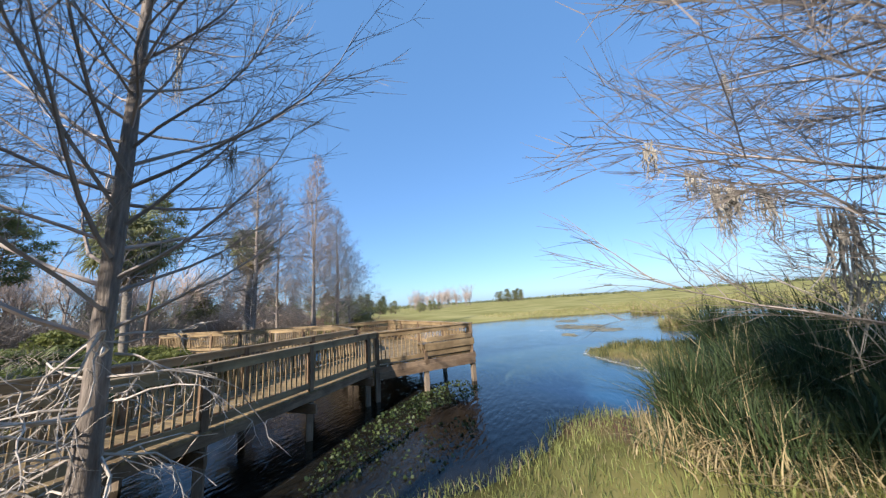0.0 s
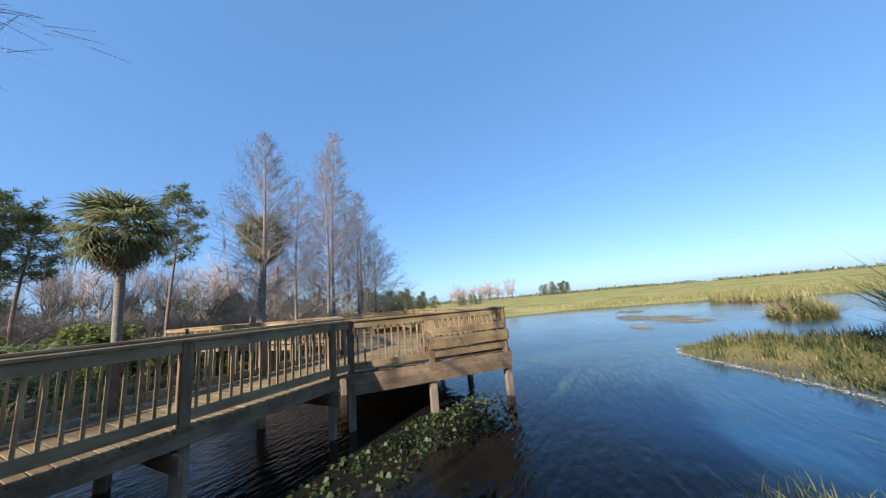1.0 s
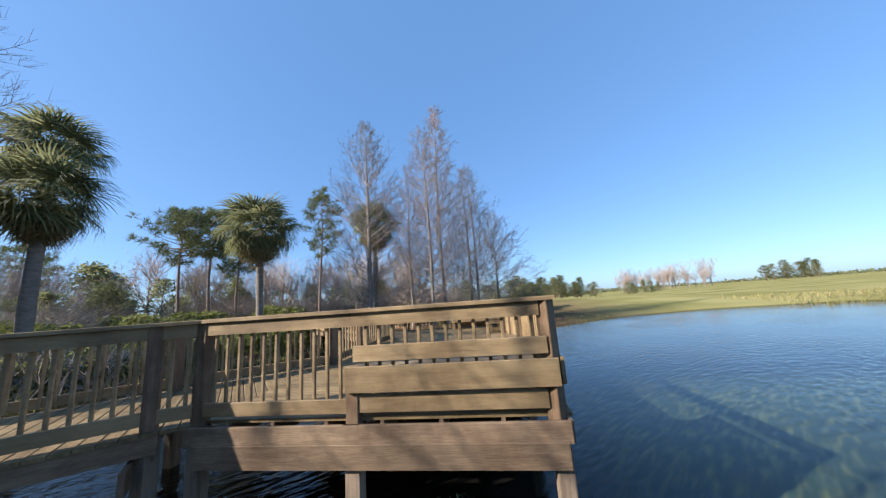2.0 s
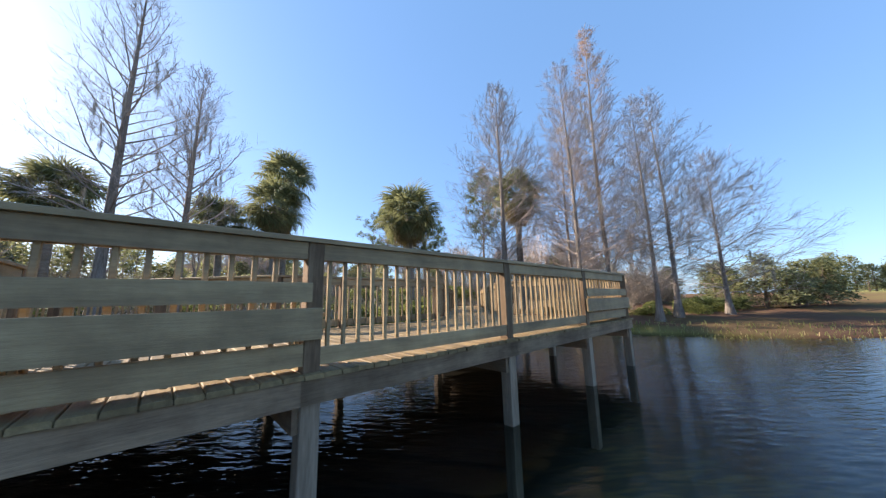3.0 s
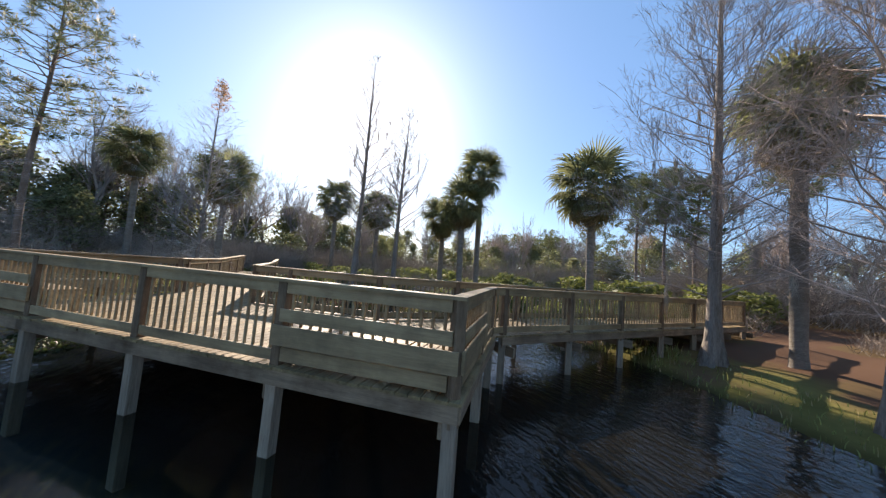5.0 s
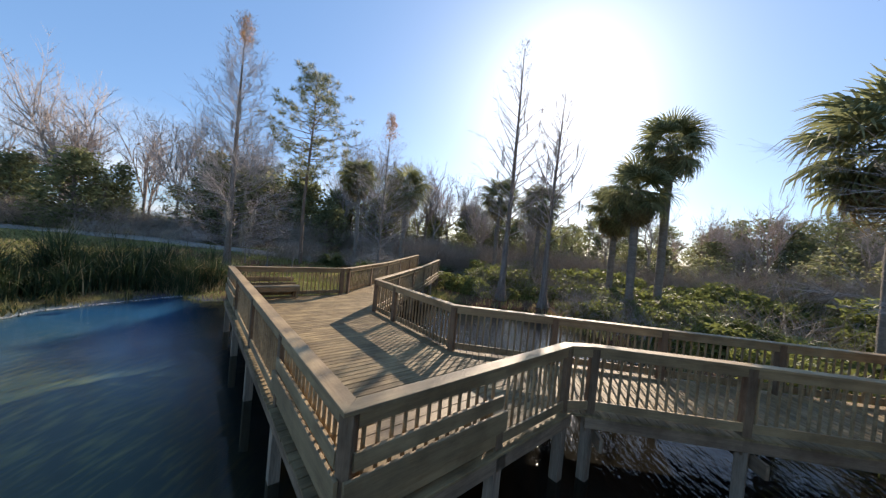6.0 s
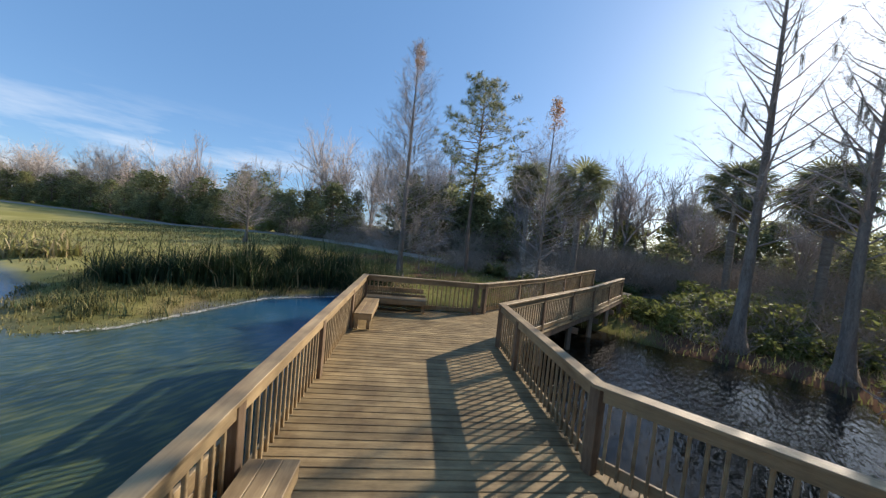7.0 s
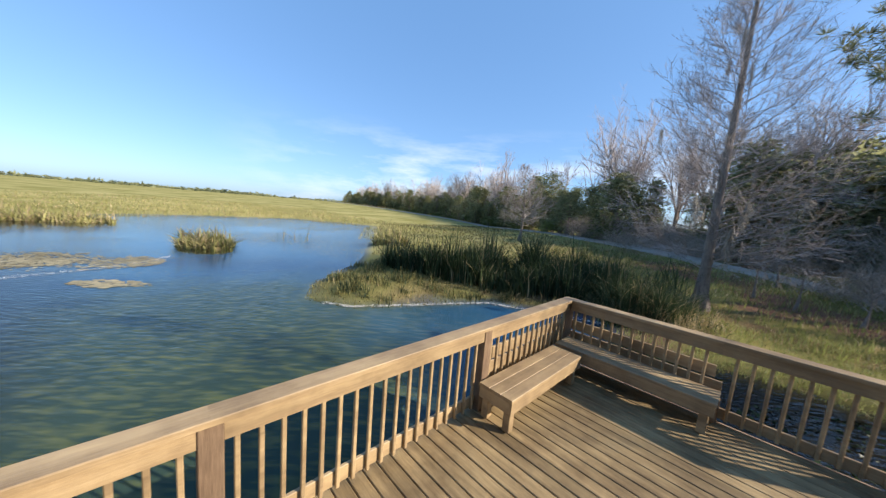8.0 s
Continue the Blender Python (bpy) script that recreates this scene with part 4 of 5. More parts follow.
def bare_tree_mesh(seed, tall=9.0, splits=(7, 4, 4, 4), low=0.22):
    """A round-crowned leafless broadleaf tree."""
    r = random.Random(seed)
    trunk, crown = Build(), Build()
    trunk.tube([(0, 0, -0.2), (0.05, 0.03, tall * 0.2), (r.uniform(-0.2, 0.2), r.uniform(-0.2, 0.2), tall * 0.42)], [0.17, 0.13, 0.10], 7, True)

    def grow(p, d, ln, rad, depth):
        e = p
        pts = [p]
        for _ in range(3):
            d = (d + Vector((r.gauss(0, 0.16), r.gauss(0, 0.16), r.gauss(0.05, 0.1)))).normalized()
            e = e + d * ln / 3
            pts.append(e)
        if depth < 2:
            crown.tube(pts, [rad, rad * 0.85, rad * 0.7, rad * 0.5], 4 - depth, False)
        else:
            crown.strip([pts[0], pts[3]], [rad * 2, rad * 0.7], d.orthogonal().normalized())
        if depth == 4:
            return
        for k in range(splits[depth]):
            s = pts[r.choice((1, 2, 3))] if k else pts[3]
            dd = (d + Vector((r.gauss(0, 0.62), r.gauss(0, 0.62), r.gauss(0.16, 0.42)))).normalized()
            grow(s, dd, ln * r.uniform(0.48, 0.75), rad * 0.55, depth + 1)

    for k in range(4):
        a = k * 1.7 + r.random()
        grow(Vector((0, 0, tall * r.uniform(low, 0.42))), Vector((math.cos(a) * 0.55, math.sin(a) * 0.55, 1)).normalized(), tall * 0.30, 0.09, 0)
    return trunk.mesh("trunk", [M_BARK], True), crown.mesh("crown", [M_TWIG_RED if seed == 54 else M_TWIG])


def bush_mesh(seed, mat, rx=1.6, rz=1.4, lumps=16, leaves=62, size=0.26):
    r = random.Random(seed)
    b = Build()
    for _ in range(lumps):
        a, o = r.uniform(0, 6.28), r.uniform(0.1, 1.0) ** 0.7
        z = r.uniform(0.15, 1.0)
        c = (math.cos(a) * o * rx * (1.1 - 0.55 * z), math.sin(a) * o * rx * (1.1 - 0.55 * z), z * rz * 1.5)
        s = r.uniform(0.35, 0.6)
        leaf_cloud(b, r, c, (rx * s, rx * s, rz * s * 0.8), leaves, size)
    return b.mesh("foliage", [mat])


def brush_mesh(seed, tall=1.8, wide=1.4, count=320, thick=1.0):
    """A leafless thicket of fine stems."""
    r = random.Random(seed)
    b = Build()
    for _ in range(count):
        a, o = r.uniform(0, 6.28), wide * math.sqrt(r.random())
        p = Vector((math.cos(a) * o, math.sin(a) * o, r.uniform(0, tall * 0.5)))
        d = Vector((r.gauss(0, 0.5), r.gauss(0, 0.5), r.uniform(0.3, 1.2))).normalized()
        ln = tall * r.uniform(0.2, 0.6)
        mid = p + d * ln * 0.5 + Vector((r.gauss(0, 0.05), r.gauss(0, 0.05), 0))
        b.strip([p, mid, p + d * ln], [0.018 * thick, 0.013 * thick, 0.005 * thick], d.orthogonal().normalized())
    return b.mesh("stems", [M_BRUSH])


BARE = [bare_tree_mesh(s) for s in (51, 52, 53, 54)]
BARE_FAR = [bare_tree_mesh(s, 9.0, (7, 4, 4, 2), 0.08) for s in (55, 56, 57, 54)]


def evergreen_mesh(seed, tall=9.0, conical=False):
    """Trunk with limbs, and a foliage mesh of small leaves in loose clumps."""
    r = random.Random(seed)
    trunk, leaf = Build(), Build()
    trunk.tube([(0, 0, -0.3), (0.1, 0.05, tall * 0.3), (r.uniform(-0.3, 0.3), r.uniform(-0.3, 0.3), tall * 0.85)], [0.20, 0.14, 0.03], 6, True)
    for k in range(34):
        f = 0.12 + 0.86 * (k + r.random()) / 34
        wide = tall * (0.30 * (1.02 - f) if conical else 0.27 * math.sin(min(1.0, 0.25 + f * 0.8) * math.pi) ** 0.6) * r.uniform(0.45, 1.15)
        a = k * 2.4 + r.uniform(-0.6, 0.6)
        c = Vector((math.cos(a) * wide, math.sin(a) * wide, f * tall))
        p = Vector((0.05, 0.03, max(0.4, c.z - wide * 0.6)))
        trunk.tube([p, p.lerp(c, 0.55) + Vector((0, 0, 0.1)), c], [0.05, 0.035, 0.012], 3, False)
        s = tall * r.uniform(0.055, 0.11)
        for _ in range(int(48 * (s / (tall * 0.08)) ** 1.6)):
            u = Vector((r.gauss(0, 1), r.gauss(0, 1), r.gauss(0, 0.6))) * s * 0.62
            d = Vector((r.gauss(0, 1), r.gauss(0, 1), r.gauss(-0.1, 0.7))).normalized()
            q = d.orthogonal().normalized() * 0.13 * r.uniform(0.7, 1.3)
            e = c + u
            leaf.add([tuple(e - q), tuple(e + q), tuple(e + d * r.uniform(0.22, 0.42))], [(0, 1, 2)])
    return trunk.mesh("trunk", [M_PINE_BARK], True), leaf.mesh("foliage", [M_LEAF])


EVERGREEN = [evergreen_mesh(s, 9.0, s == 63) for s in (61, 62, 63, 66)]
SHRUB = [bush_mesh(s, M_SHRUB, 1.0, 0.7, 10, 110, 0.16) for s in (64, 65)]
BRUSH = [brush_mesh(s) for s in (71, 72, 73)]
BRUSH_TALL = [brush_mesh(s, 3.6, 2.3, 760, 0.9) for s in (74, 75, 76)]


def scatter_place(r, line, wide):
    """A place near a plan line."""
    seg = [((line[i][0], line[i][1]), (line[i + 1][0], line[i + 1][1])) for i in range(len(line) - 1)]
    lens = [math.dist(a, c) for a, c in seg]
    s = r.random() * sum(lens)
    for (a, c), ln in zip(seg, lens):
        if s <= ln:
            f = s / ln
            dx, dy = (c[0] - a[0]) / ln, (c[1] - a[1]) / ln
            o = r.uniform(-wide, wide)
            return a[0] + dx * ln * f - dy * o, a[1] + dy * ln * f + dx * o
        s -= ln
    return line[-1]


FAR_TREES = []


def wood(kind, line, wide, count, lo, hi, seed):
    """Trees or bushes of one kind along a line, each a thing of its own. lo, hi: heights."""
    r = random.Random(seed)
    for k in range(count):
        x, y = scatter_place(r, line, wide)
        if lake_distance(x, y) < 1.0:
            continue
        z = ground_z(x, y) - 0.1
        h = r.uniform(lo, hi)
        if kind == "bare":
            s = h / 9.0
            t, c = (BARE if abs(x) + abs(y) < 75 else BARE_FAR)[k % 4]
            base = tagged(empty("bare_tree", x, y, z), "leafless grey-brown tree in the woods", "tree", "background trees")
            put("trunk", t, base)
            put("crown", c, base)
            base.scale = (s * r.uniform(0.6, 0.8), s * r.uniform(0.6, 0.8), s)
        elif kind == "evergreen" and math.hypot(x, y) > 58:
            spin = Matrix.Translation((x, y, z)) @ Matrix.Rotation(r.uniform(0, 6.28), 4, "Z") @ Matrix.Diagonal((h / 7.5, h / 7.5, h / 9.0, 1))
            FAR_TREES.extend((me, spin, kind_) for kind_, me in enumerate(EVERGREEN[k % 4]))
            continue
        elif kind == "evergreen":
            t, c = EVERGREEN[k % 4]
            base = tagged(empty("evergreen_tree", x, y, z), "dark green evergreen tree in the woods", "tree", "evergreens")
            put("trunk", t, base)
            put("foliage", c, base)
            base.scale = (h / 9.0 * r.uniform(0.9, 1.3) * (1.35 if h < 5 else 1.0),) * 2 + (h / 9.0,)
        elif kind == "shrub":
            base = tagged(put("shrub", SHRUB[k % 2]), "olive green shrub in the undergrowth", "shrub", "shrubs")
            base.location, base.scale = (x, y, z - 0.05), (h / 1.5,) * 3
        else:
            big = h > 2.5
            base = tagged(put("brush_thicket", (BRUSH_TALL if big else BRUSH)[k % 3]), "leafless brown thicket of fine stems", "bush", "thickets")
            s = h / (3.6 if big else 1.8)
            base.location, base.scale = (x, y, z), (s * 1.2, s * 1.2, s)
        base.rotation_euler = (0, 0, r.uniform(0, 6.28))


TRAIL = [(-300, 130), (-170, 108), (-75, 80), (-37, 60), (-18, 47), (-5, 37.5), (4, 30.5), (10, 25.5), (15, 21.5), (26, 15)]
BACK = [(x + 2.5, y + 7) for x, y in TRAIL[1:6]]
# north: the wood behind the trail
wood("bare", [(-260, 142), (-150, 120), (-70, 90), (-32, 67), (-12, 52)], 4, 64, 14, 20, 101)
wood("evergreen", [(-290, 142), (-150, 114), (-70, 86), (-34, 65), (-14, 51)], 4.5, 88, 5, 12.0, 102)
wood("evergreen", [(-11, 44.5), (-9.5, 44)], 0.3, 2, 7.5, 8.5, 122)
wood("bare", [(-14, 54), (-3, 47), (8, 42), (18, 38)], 3, 14, 12, 17, 103)
wood("evergreen", [(-14, 51), (-4, 45), (8, 41), (16, 38)], 2.5, 16, 4.0, 8.0, 104)
wood("evergreen", [(14, 41), (20, 36)], 2.5, 6, 5.0, 8.5, 105)
wood("bare", [(15, 43), (22, 36), (30, 28)], 3.5, 12, 11, 14, 106)
wood("brush", [(4, 29), (10, 26), (16, 22)], 2.2, 18, 1.2, 2.4, 107)
wood("evergreen", [(3, 40), (9, 38), (13, 37)], 2.5, 7, 4.0, 8.5, 123)
wood("brush", [(-9, 40), (0, 37), (8, 33)], 2.0, 14, 1.2, 2.4, 124)
wood("evergreen", [(1, 42), (6, 45), (10, 40)], 1.5, 7, 8.0, 11.0, 130)
wood("brush", [(2, 44), (14, 36), (26, 24)], 3.0, 12, 1.6, 2.8, 129)
wood("shrub", [(-150, 116), (-70, 86), (-34, 64), (-12, 49)], 4.0, 80, 1.6, 4.0, 126)
wood("bare", [(-150, 118), (-70, 88), (-34, 66)], 3, 26, 10, 15, 127)
wood("shrub", [(17, 14), (19, 6), (17, -2)], 3.0, 36, 0.7, 1.4, 128)
# shrubs added east of the south walkway to keep sun off the bank
wood("shrub", [(10.5, -2.6), (12.5, -4.2), (14.5, -6.5)], 1.0, 16, 1.2, 2.0, 140)
wood("brush", [(-16, 50), (-4, 44), (8, 39.5), (17, 35)], 2.5, 34, 3.0, 4.6, 131)
wood("evergreen", [(0, 43), (8, 39.5), (15, 36)], 2.5, 16, 5.5, 9.0, 132)
wood("brush", [(16, 27), (20, 22), (22, 17)], 2.0, 16, 2.6, 3.8, 141)
wood("evergreen", [(20, 42), (28, 35), (36, 25), (40, 12)], 3.0, 26, 5.0, 8.5, 144)
wood("brush", [(20, 38), (28, 30), (33, 20)], 2.5, 18, 3.0, 4.4, 145)
wood("evergreen", [(-210, 131), (-120, 106), (-70, 86), (-36, 65)], 3.5, 56, 5.0, 9.0, 142)
wood("shrub", [(9, -12.5), (4, -13.8), (-1, -16.5)], 1.2, 18, 0.6, 1.3, 143)
wood("evergreen", [(-70, 84), (-34, 62), (-14, 48.5)], 3.0, 34, 4.5, 8.0, 133)
wood("brush", [(19, 27), (25, 20), (28, 10), (28, 0), (26, -8)], 3.0, 40, 2.6, 4.2, 134)
wood("brush", [(18, 18), (20.5, 12), (20.5, 4), (19, -3)], 2.2, 14, 1.6, 2.8, 135)
wood("shrub", [(18, 17), (20.5, 11), (20.5, 3), (19, -4)], 2.2, 34, 1.3, 2.4, 151)
wood("brush", [(29, -12), (21, -19), (12, -21), (5, -20)], 3.0, 40, 2.6, 4.4, 136)
wood("evergreen", [(34, -16), (24, -26), (10, -29)], 3.0, 16, 3.5, 6.0, 137)
wood("evergreen", [(2, -19), (-6, -24)], 1.5, 8, 2.2, 3.6, 138)
wood("bare", [(31, -16), (22, -23), (12, -25)], 3.0, 12, 6.0, 9.0, 139)
# east: scrub behind the inlet, then a wood line
wood("brush", [(15, 14.5), (15.5, 8), (14.5, 1.5)], 1.8, 9, 1.2, 2.2, 108)
wood("shrub", [(16, 15), (15.6, 8), (14, 1), (14, -7)], 2.6, 60, 0.8, 1.8, 109)
wood("brush", [(19, 16), (20, 6), (20, -6), (16, -14)], 3.5, 10, 1.0, 1.8, 110)
wood("shrub", [(24, 16), (25, 6), (25, -6), (20, -14)], 3.5, 44, 1.6, 3.0, 152)
wood("evergreen", [(24, 24), (30, 14), (34, 2), (34, -10), (28, -20)], 4, 26, 3.0, 5.2, 111)
wood("bare", [(24, 26), (32, 14), (37, 2), (36, -12), (28, -24)], 5, 24, 5.5, 9.0, 112)
wood("evergreen", [(46, 30), (56, 5), (50, -25)], 5, 40, 6.0, 9.5, 113)
# south: behind the cypress grove
wood("evergreen", [(20, -22), (10, -26), (2, -24)], 3.0, 14, 2.5, 4.5, 114)
wood("bare", [(26, -22), (14, -24), (6, -20)], 4.0, 14, 5.5, 9.0, 115)
wood("brush", [(16, -15), (9, -15), (3, -16)], 1.6, 12, 0.6, 1.3, 116)
wood("evergreen", [(0, -80), (-30, -105), (-70, -130)], 6, 24, 4.0, 7.0, 117)
wood("evergreen", [(-40, -130), (-10, -110), (20, -90)], 8, 22, 6, 10, 118)
wood("bare", [(-132, -184), (-86, -204)], 9, 40, 11, 18, 119)
wood("evergreen", [(-205, -205), (-180, -215)], 5, 8, 9, 13, 120)

# the evergreens too far off to tell apart
b = Build()
for me, spin, part_ in FAR_TREES:
    co = np.empty(len(me.vertices) * 3)
    me.vertices.foreach_get("co", co)
    m = np.array(spin)
    b.add((co.reshape(-1, 3) @ m[:3, :3].T + m[:3, 3]).tolist(), [tuple(p.vertices) for p in me.polygons], part_)
tagged(put("far_evergreens", b.mesh("far_evergreens", [M_PINE_BARK, M_LEAF])), "dark green evergreen trees far behind the trail", "woods", kind="stuff")


def palmetto_mesh(seed):
    """A clump of fan fronds close to the ground."""
    r = random.Random(seed)
    b = Build()
    for k in range(20):
        a, up = r.uniform(0, 6.28), r.uniform(0.25, 1.2)
        m = Matrix.Rotation(a, 3, "Z") @ Matrix.Rotation(-up, 3, "Y")
        src = LOW_FRONDS[k % 2]
        vs = [m @ (v.co * 0.78) for v in src.vertices]
        b.add([tuple(v) for v in vs], [tuple(p.vertices) for p in src.polygons])
    return b.mesh("fronds", [M_PALMETTO])


LOW_FRONDS = [frond_mesh(s, False, 1.0, 15) for s in (6, 7)]
PALMETTO = [palmetto_mesh(s) for s in (81, 82)]
r = random.Random(121)
for line, wide, count, big in (([(13, -5), (17, -1), (19, 6)], 2.2, 22, 1.15), ([(16, -9), (24, -6), (26, 3)], 3.0, 24, 1.35), ([(15.5, 11), (17.5, 16)], 1.4, 7, 1.0), ([(2.5, -17), (-2, -19)], 1.2, 5, 1.0), ([(8, 23.5), (13, 22.5), (18, 19)], 1.4, 14, 1.0)):
    for k in range(count):
        x, y = scatter_place(r, line, wide)
        ob = tagged(put("palmetto", PALMETTO[k % 2]), "green saw palmetto with fan fronds in the scrub", "shrub", "palmettos")
        ob.location, ob.rotation_euler, ob.scale = (x, y, ground_z(x, y)), (0, 0, r.uniform(0, 6.28)), (big * r.uniform(0.8, 1.2),) * 3

# ---- reeds, grass and water plants ----


def blades(name, seed, places, lo, hi, width, lean, mats, dry_share, label, category, segs=3):
    """Standing blades at plan places, in one mesh of stuff."""
    r = random.Random(seed)
    b = Build()
    xs = np.array(places)
    zs = height(xs[:, 0], xs[:, 1])
    for (x, y), z in zip(places, zs):
        clump = 0.55 + 0.75 * abs(math.sin(0.83 * x + 2.1 * math.sin(0.7 * y)) * math.cos(0.61 * y + 1.7 * math.sin(0.45 * x))) if lo > 0.9 else 1.0
        h = r.uniform(lo, hi) * clump * (0.7 + 0.3 * r.random()) * (0.72 + 0.5 * abs(math.sin(1.7 * x + 0.6 * y) * math.cos(1.1 * y - 0.5 * x)))
        a = r.uniform(0, 6.28)
        ln = lean * r.random() ** 1.2
        dx, dy = math.cos(a) * ln * h, math.sin(a) * ln * h
        z = max(z, WATER - 0.3)
        pts = [(x + dx * (j / segs) ** 2, y + dy * (j / segs) ** 2, z + h * (j / segs) * (1 - 0.35 * ln * j / segs)) for j in range(segs + 1)]
        w = width * r.uniform(0.7, 1.3)
        ws = [w * (1 - (j / segs) ** 2 * 0.92) for j in range(segs + 1)]
        c = r.uniform(0, 6.28)
        dry = r.random() < dry_share
        b.strip(pts, ws, (math.cos(c), math.sin(c), 0), 1 if dry else 0)
    return tagged(put(name, b.mesh(name, mats)), label, category, kind="stuff")


def ellipse_places(r, cx, cy, rx, ry, turn, count, power=0.5):
    out = []
    for _ in range(count):
        a, o = r.uniform(0, 6.28), r.random() ** power
        u, v = math.cos(a) * rx * o, math.sin(a) * ry * o
        out.append((cx + u * math.cos(turn) - v * math.sin(turn), cy + u * math.sin(turn) + v * math.cos(turn)))
    return out


r = random.Random(131)
tufts = ellipse_places(r, -0.8, 17.5, 1.7, 1.4, 0.5, 130)
near = [(x + r.gauss(0, 0.13), y + r.gauss(0, 0.13)) for x, y in tufts for _ in range(34)]
blades("reed_bed", 132, near, 1.25, 2.05, 0.024, 1.1, [M_REED, M_REED_DRY], 0.10, "tall dark green reeds at the water's edge", "reeds", 4)
blades("dry_reed_skirt", 133, [(x + r.gauss(0, 0.25), y + r.gauss(0, 0.25)) for x, y in tufts + [(x + 0.8, y - 0.1) for x, y in tufts] for _ in range(9)], 0.4, 0.95, 0.02, 1.9, [M_REED_DRY, M_REED], 0.3, "bent straw-coloured dead reed leaves", "reeds", 4)
tufts = ellipse_places(r, -5.8, 16.5, 6.6, 1.25, 0.47, 230)
blades("reed_bed", 134, [(x + r.gauss(0, 0.2), y + r.gauss(0, 0.2)) for x, y in tufts for _ in range(36)], 1.4, 2.5, 0.044, 0.8, [M_REED, M_REED_DRY], 0.06, "tall dark green reed bed along the bank", "reeds")


def off_trail(p):
    """Metres from the middle of the trail."""
    best = 1e9
    for (ax, ay), (cx, cy) in zip(TRAIL, TRAIL[1:]):
        dx, dy = cx - ax, cy - ay
        f = min(1, max(0, ((p[0] - ax) * dx + (p[1] - ay) * dy) / (dx * dx + dy * dy)))
        best = min(best, math.hypot(p[0] - ax - f * dx, p[1] - ay - f * dy))
    return best


def bank_places(r, x0, x1, y0, y1, count, d0=-0.3, d1=9.0):
    xs, ys = np.array([r.uniform(x0, x1) for _ in range(count)]), np.array([r.uniform(y0, y1) for _ in range(count)])
    d = lake_distance(xs, ys)
    ok = (d > d0) & (d < d1)
    return list(zip(xs[ok].tolist(), ys[ok].tolist()))


blades("bank_grass", 141, bank_places(r, -1.5, 9, 13, 21, 17000, -0.35, 4), 0.08, 0.34, 0.013, 1.1, [M_GRASS, M_REED_DRY], 0.08, "pale green grass along the water's edge", "grass")
blades("bank_grass", 142, bank_places(r, -14, -1, 8, 18, 15000, -0.2, 6), 0.05, 0.24, 0.022, 1.3, [M_POINT, M_REED_DRY], 0.10, "low olive and brown marsh plants on the point", "grass")
blades("bank_grass", 143, bank_places(r, -10, 14, 18, 34, 14000, 1, 24), 0.15, 0.4, 0.03, 0.6, [M_GRASS, M_REED_DRY], 0.3, "rough green grass on the bank", "grass", 2)
blades("bank_grass", 144, bank_places(r, -10, 14, -15, -3.5, 8500, -0.5, 2.0), 0.08, 0.26, 0.02, 0.8, [M_GRASS, M_REED_DRY], 0.15, "green grass along the grove's shore", "grass")
blades("bank_grass", 145, bank_places(r, 8, 18, -6, 20, 7500, -0.3, 6), 0.2, 0.6, 0.025, 0.7, [M_GRASS, M_REED_DRY], 0.4, "rough yellow-green sedge round the inlet", "grass")
slope = [p for p in bank_places(r, -45, -4, 15, 62, 22000, 0.5, 30) if off_trail(p) > 4.5 or (off_trail(p) > 2.3 and r.random() < 0.4)]
tufts = [(x, y) for x, y in bank_places(r, -13, -2, 8, 16, 160, 0.1, 4)]
blades("point_tufts", 149, [(x + r.gauss(0, 0.16), y + r.gauss(0, 0.16)) for x, y in tufts for _ in range(34)], 0.25, 0.6, 0.025, 0.9, [M_REED, M_POINT], 0.5, "green sedge tufts on the low marshy point", "grass")
blades("bank_grass", 148, slope, 0.15, 0.42, 0.06, 0.9, [M_POINT, M_REED_DRY], 0.10, "rough olive and straw-coloured grass on the slope", "grass", 2)
far_marsh = []
for _ in range(32000):
    k = r.randrange(13, 21)
    f = r.random()
    x, y = LX[k] + (LX[k + 1] - LX[k]) * f, LY[k] + (LY[k + 1] - LY[k]) * f
    far_marsh.append((x - r.random() ** 2 * 50, y + r.uniform(-9, 9)))
fm = np.array(far_marsh)
far_marsh = fm[(lake_distance(fm[:, 0], fm[:, 1]) > -1.5) & (fm[:, 0] < -25)].tolist()
blades("marsh_grass", 146, far_marsh, 0.2, 0.6, 0.06, 0.7, [M_MARSH, M_REED_DRY], 0.2, "yellow-green marsh grass belt across the lake", "grass", 2)
isles = ellipse_places(r, -22.2, 6.9, 1.7, 1.3, 0.4, 900) + ellipse_places(r, -39.5, -2.8, 5.0, 2.2, 1.2, 1700) + ellipse_places(r, -19.5, 19.0, 1.6, 1.0, 0.4, 350)
blades("marsh_island", 147, isles, 0.85, 1.7, 0.12, 1.3, [M_MARSH, M_REED_DRY], 0.3, "clumps of marsh plants standing in the lake", "grass", 2)

stems = ellipse_places(r, -26.5, 13.5, 1.8, 1.0, 0.9, 34)
blades("lake_sedge", 150, stems, 1.2, 2.2, 0.03, 0.5, [M_REED, M_REED_DRY], 0.3, "thin sedge stems standing in the open lake", "grass", 3)

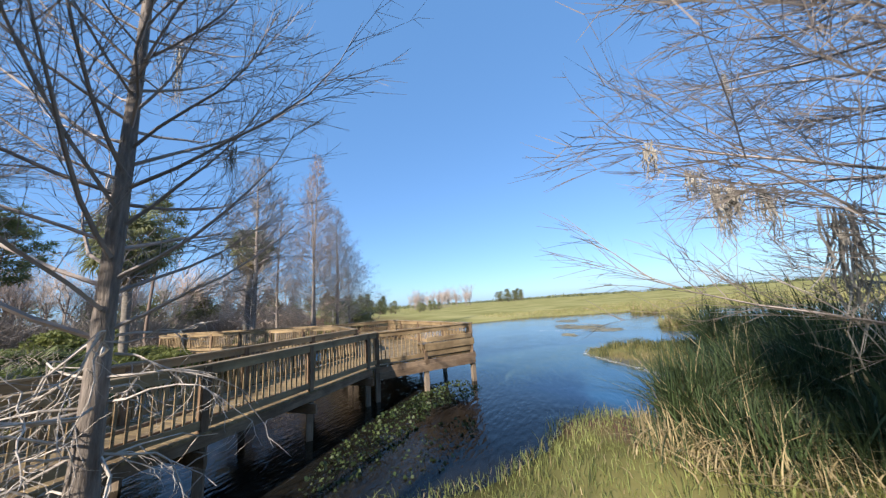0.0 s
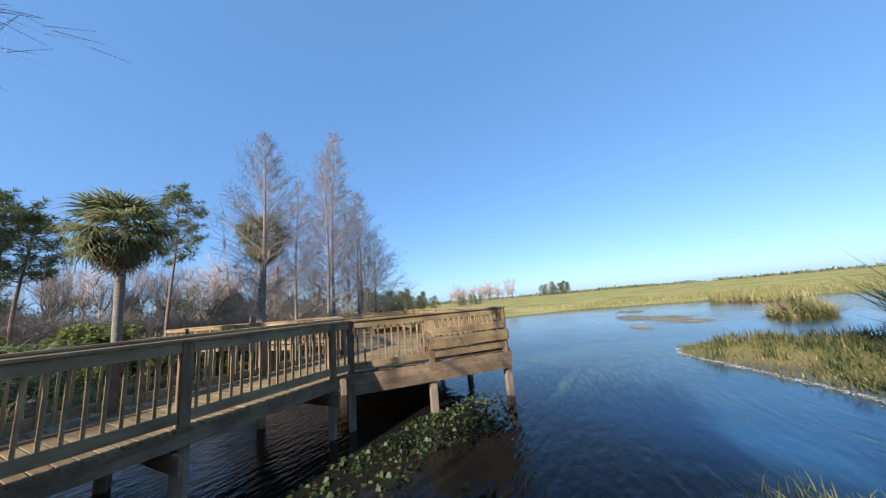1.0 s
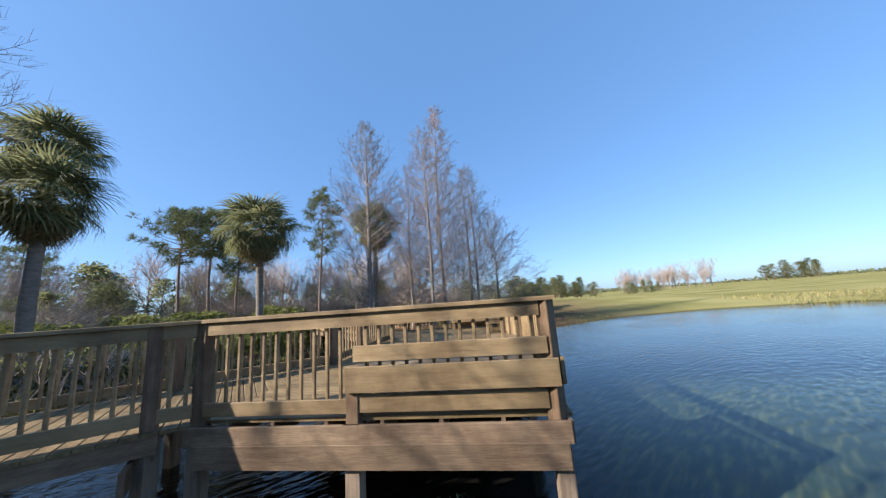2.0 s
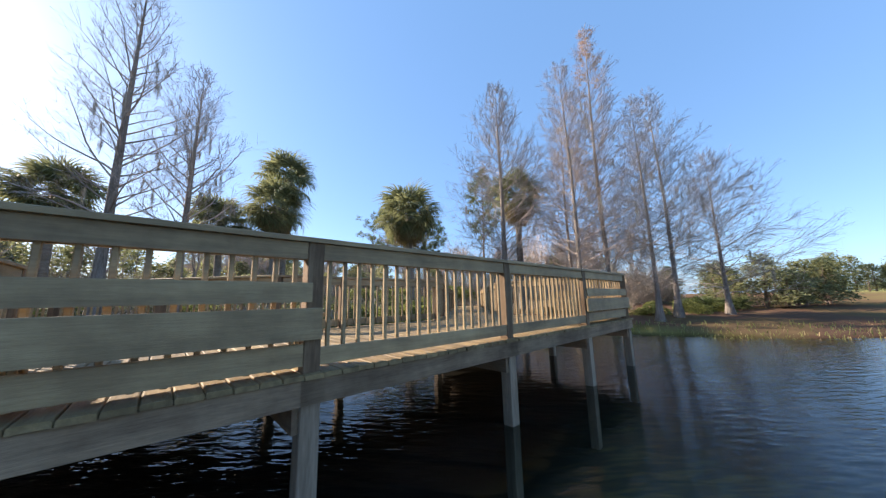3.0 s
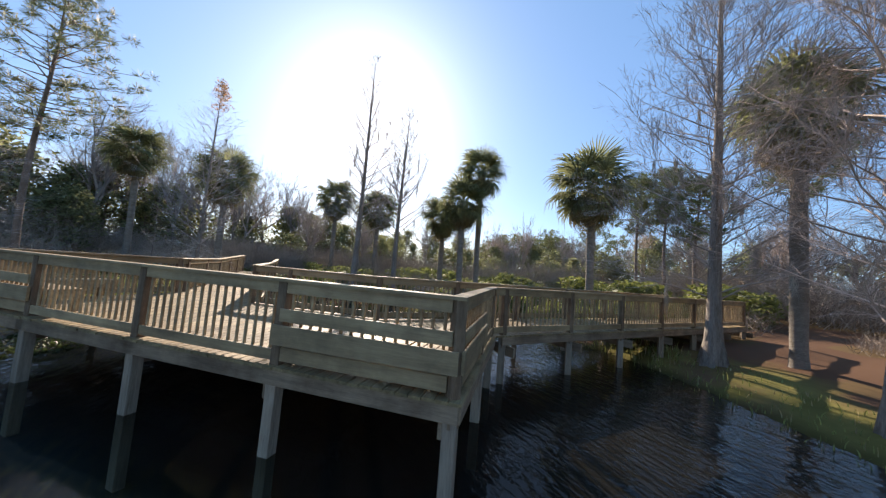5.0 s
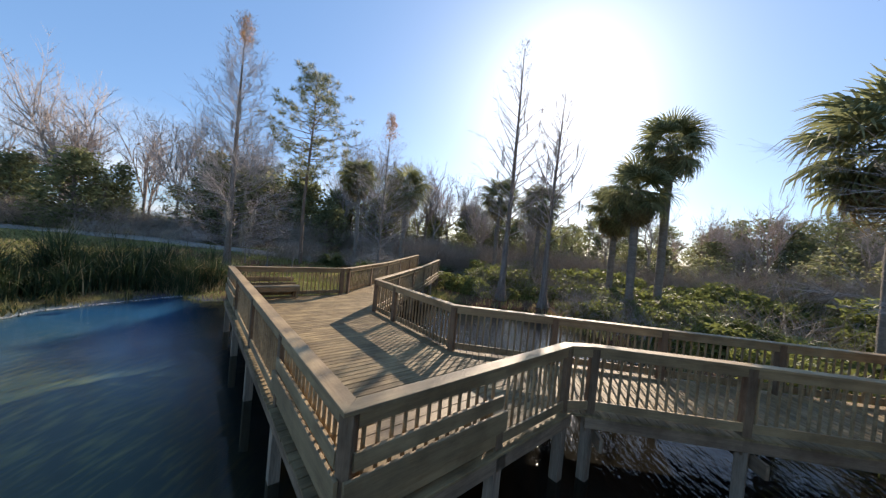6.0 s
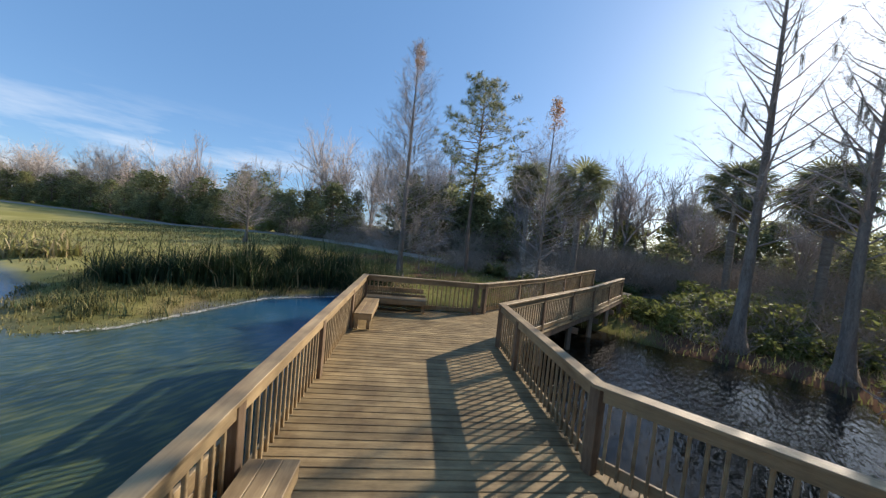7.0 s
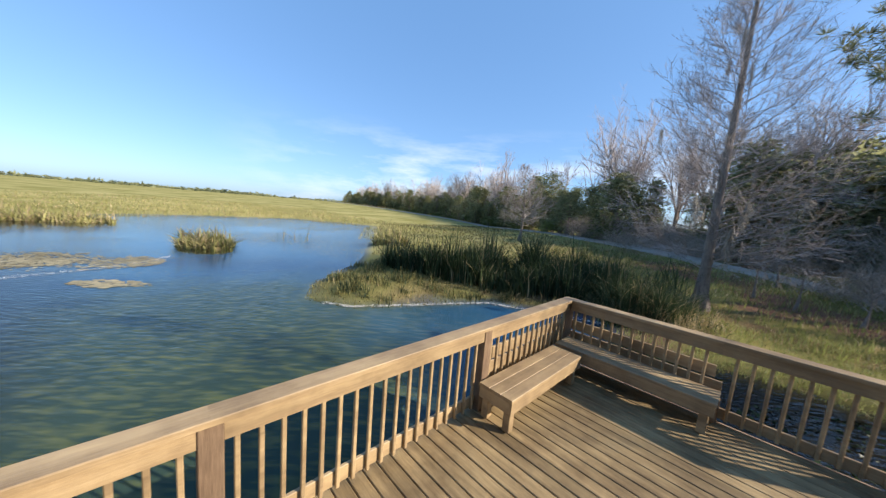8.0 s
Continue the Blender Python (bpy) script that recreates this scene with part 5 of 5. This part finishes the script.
# floating leaves beside the platform
b, r = Build(), random.Random(151)
patch = ellipse_places(r, 1.8, 10.6, 1.6, 0.85, 0.25, 1700) + ellipse_places(r, 4.2, 12.1, 2.9, 0.75, 0.78, 2900) + ellipse_places(r, 3.6, 13.6, 1.6, 0.7, 0.6, 500) + ellipse_places(r, 1.0, 9.5, 0.9, 0.5, 0.0, 380)
for x, y in patch:
    s, a, tilt = r.uniform(0.025, 0.065), r.uniform(0, 6.28), r.uniform(0.05, 0.7)
    m = Matrix.Translation((x, y, WATER + r.uniform(-0.16, 0.02))) @ Matrix.Rotation(a, 4, "Z") @ Matrix.Rotation(tilt, 4, "Y")
    ring = [m @ Vector((math.cos(t) * s * (1.25 if k else 0.5), math.sin(t) * s * 0.85, 0.35 * s * math.cos(t * 2))) for k, t in enumerate([2 * math.pi * j / 7 for j in range(7)])]
    c = m @ Vector((0, 0, -0.02))
    b.add([tuple(c)] + [tuple(v) for v in ring], [(0, k + 1, (k + 1) % 7 + 1) for k in range(7)])
tagged(put("water_plants", b.mesh("water_plants", [M_PAD])), "green broad-leaved water plants floating beside the platform", "water plants", kind="stuff")


def flecks(name, places, size, z, mat, label, category, seed=1):
    """Small flat scraps afloat at plan places, in one mesh of stuff."""
    r = random.Random(seed)
    b = Build()
    for x, y in places:
        s, a, k = size * r.uniform(0.4, 1.4), r.uniform(0, 6.28), r.uniform(0.4, 0.9)
        zz = z + r.uniform(0, 0.008)
        ring = [(math.cos(t) * s * r.uniform(0.7, 1.2), math.sin(t) * s * k * r.uniform(0.7, 1.2)) for t in (0, 1.25, 2.5, 3.8, 5.0)]
        b.add([(x + u * math.cos(a) - v * math.sin(a), y + u * math.sin(a) + v * math.cos(a), zz) for u, v in ring], [(0, 1, 2, 3, 4)])
    return tagged(put(name, b.mesh(name, [mat])), label, category, kind="stuff")


def line_places(r, line, count, spread):
    """Places strewn unevenly along a plan line."""
    out = []
    while len(out) < count:
        x, y = scatter_place(r, line, 0.0)
        if r.random() < 0.25 + 0.75 * abs(math.sin(2.3 * x + 1.9 * y)):
            out.append((x + r.gauss(0, spread), y + r.gauss(0, spread)))
    return out


M_MAT = material("floating_algae", (0.16, 0.135, 0.075), (0.31, 0.275, 0.17), 3, 0.9, 0.4, per_island=0.3)
r = random.Random(171)
mats = []
for cx, cy, rx, ry, turn, n in ((-18.6, 0.8, 4.4, 2.2, 1.15, 3400), (-24.5, -6.0, 2.8, 1.3, 0.6, 1200), (-13.2, 3.4, 1.3, 0.5, 0.9, 260)):
    for x, y in ellipse_places(r, cx, cy, rx, ry, turn, n, 0.62):
        if math.sin(1.1 * x + 0.4 * y) * math.cos(0.9 * y - 0.5 * x) + r.gauss(0.25, 0.35) > 0:
            mats.append((x, y))
flecks("algae_mat", mats, 0.10, WATER + 0.006, M_MAT, "brown-green scraps of floating algae on the lake", "algae", 3)
FOAM = [(-1.25, 15.85), (-2.2, 15.45), (-3.0, 15.05), (-4.1, 14.5), (-4.95, 14.05), (-5.5, 12.9), (-5.95, 11.9), (-6.3, 11.0), (-6.7, 10.2), (-7.1, 9.3), (-7.9, 8.75)]
flecks("foam_line", line_places(r, FOAM, 2600, 0.07) + line_places(r, [(-14.6, -1.2), (-15.2, 0.6), (-16.0, 2.6), (-17.4, 4.4), (-18.6, 5.0)], 1200, 0.14), 0.015, WATER + 0.018, M_FOAM, "thin white foam line along the marshy point", "foam", 6)

# the gravel trail on the bank, laid on the ground
b = Build()
fine_trail = []
for i in range(len(TRAIL) - 1):
    p, q = Vector(TRAIL[i]), Vector(TRAIL[i + 1])
    n = max(2, int((q - p).length / 1.5))
    fine_trail += [p.lerp(q, k / n) for k in range(n)]
PROFILE = ((-1.2, -0.10), (-0.95, 0.06), (-0.4, 0.12), (0.3, 0.18), (0.95, 0.22), (1.4, -0.10))
for i, p in enumerate(fine_trail):
    d = (fine_trail[min(i + 1, len(fine_trail) - 1)] - fine_trail[max(i - 1, 0)]).normalized()
    for o, up in PROFILE:
        q = p + Vector((d.y, -d.x)) * -(o * min(1.0, max(0.4, 0.75 - p.x / 40)) + 0.08 * math.sin(i * 1.7 + o))
        b.v.append((q.x, q.y, ground_z(q.x, q.y) + up))
w = len(PROFILE)
for i in range(len(fine_trail) - 1):
    for k in range(w - 1):
        b.f.append((i * w + k, i * w + k + 1, i * w + k + w + 1, i * w + k + w))
        b.m.append(0)
tagged(put("trail", b.mesh("trail", [M_GRAVEL])), "pale gravel trail along the bank", "path", kind="structure")

# ---- far distance ----
b, r = Build(), random.Random(161)
for k in range(260):
    a = radians(r.uniform(95, 265))
    d = r.uniform(420, 700)
    x, y = math.cos(a) * d, math.sin(a) * d
    leaf_cloud(b, r, (x, y, 0.8), (r.uniform(14, 34), r.uniform(14, 34), r.uniform(2.6, 5.2)), 150, 3.2)
tagged(put("far_woods", b.mesh("far_woods", [M_LEAF])), "low dark woods along the far horizon", "woods", kind="stuff")
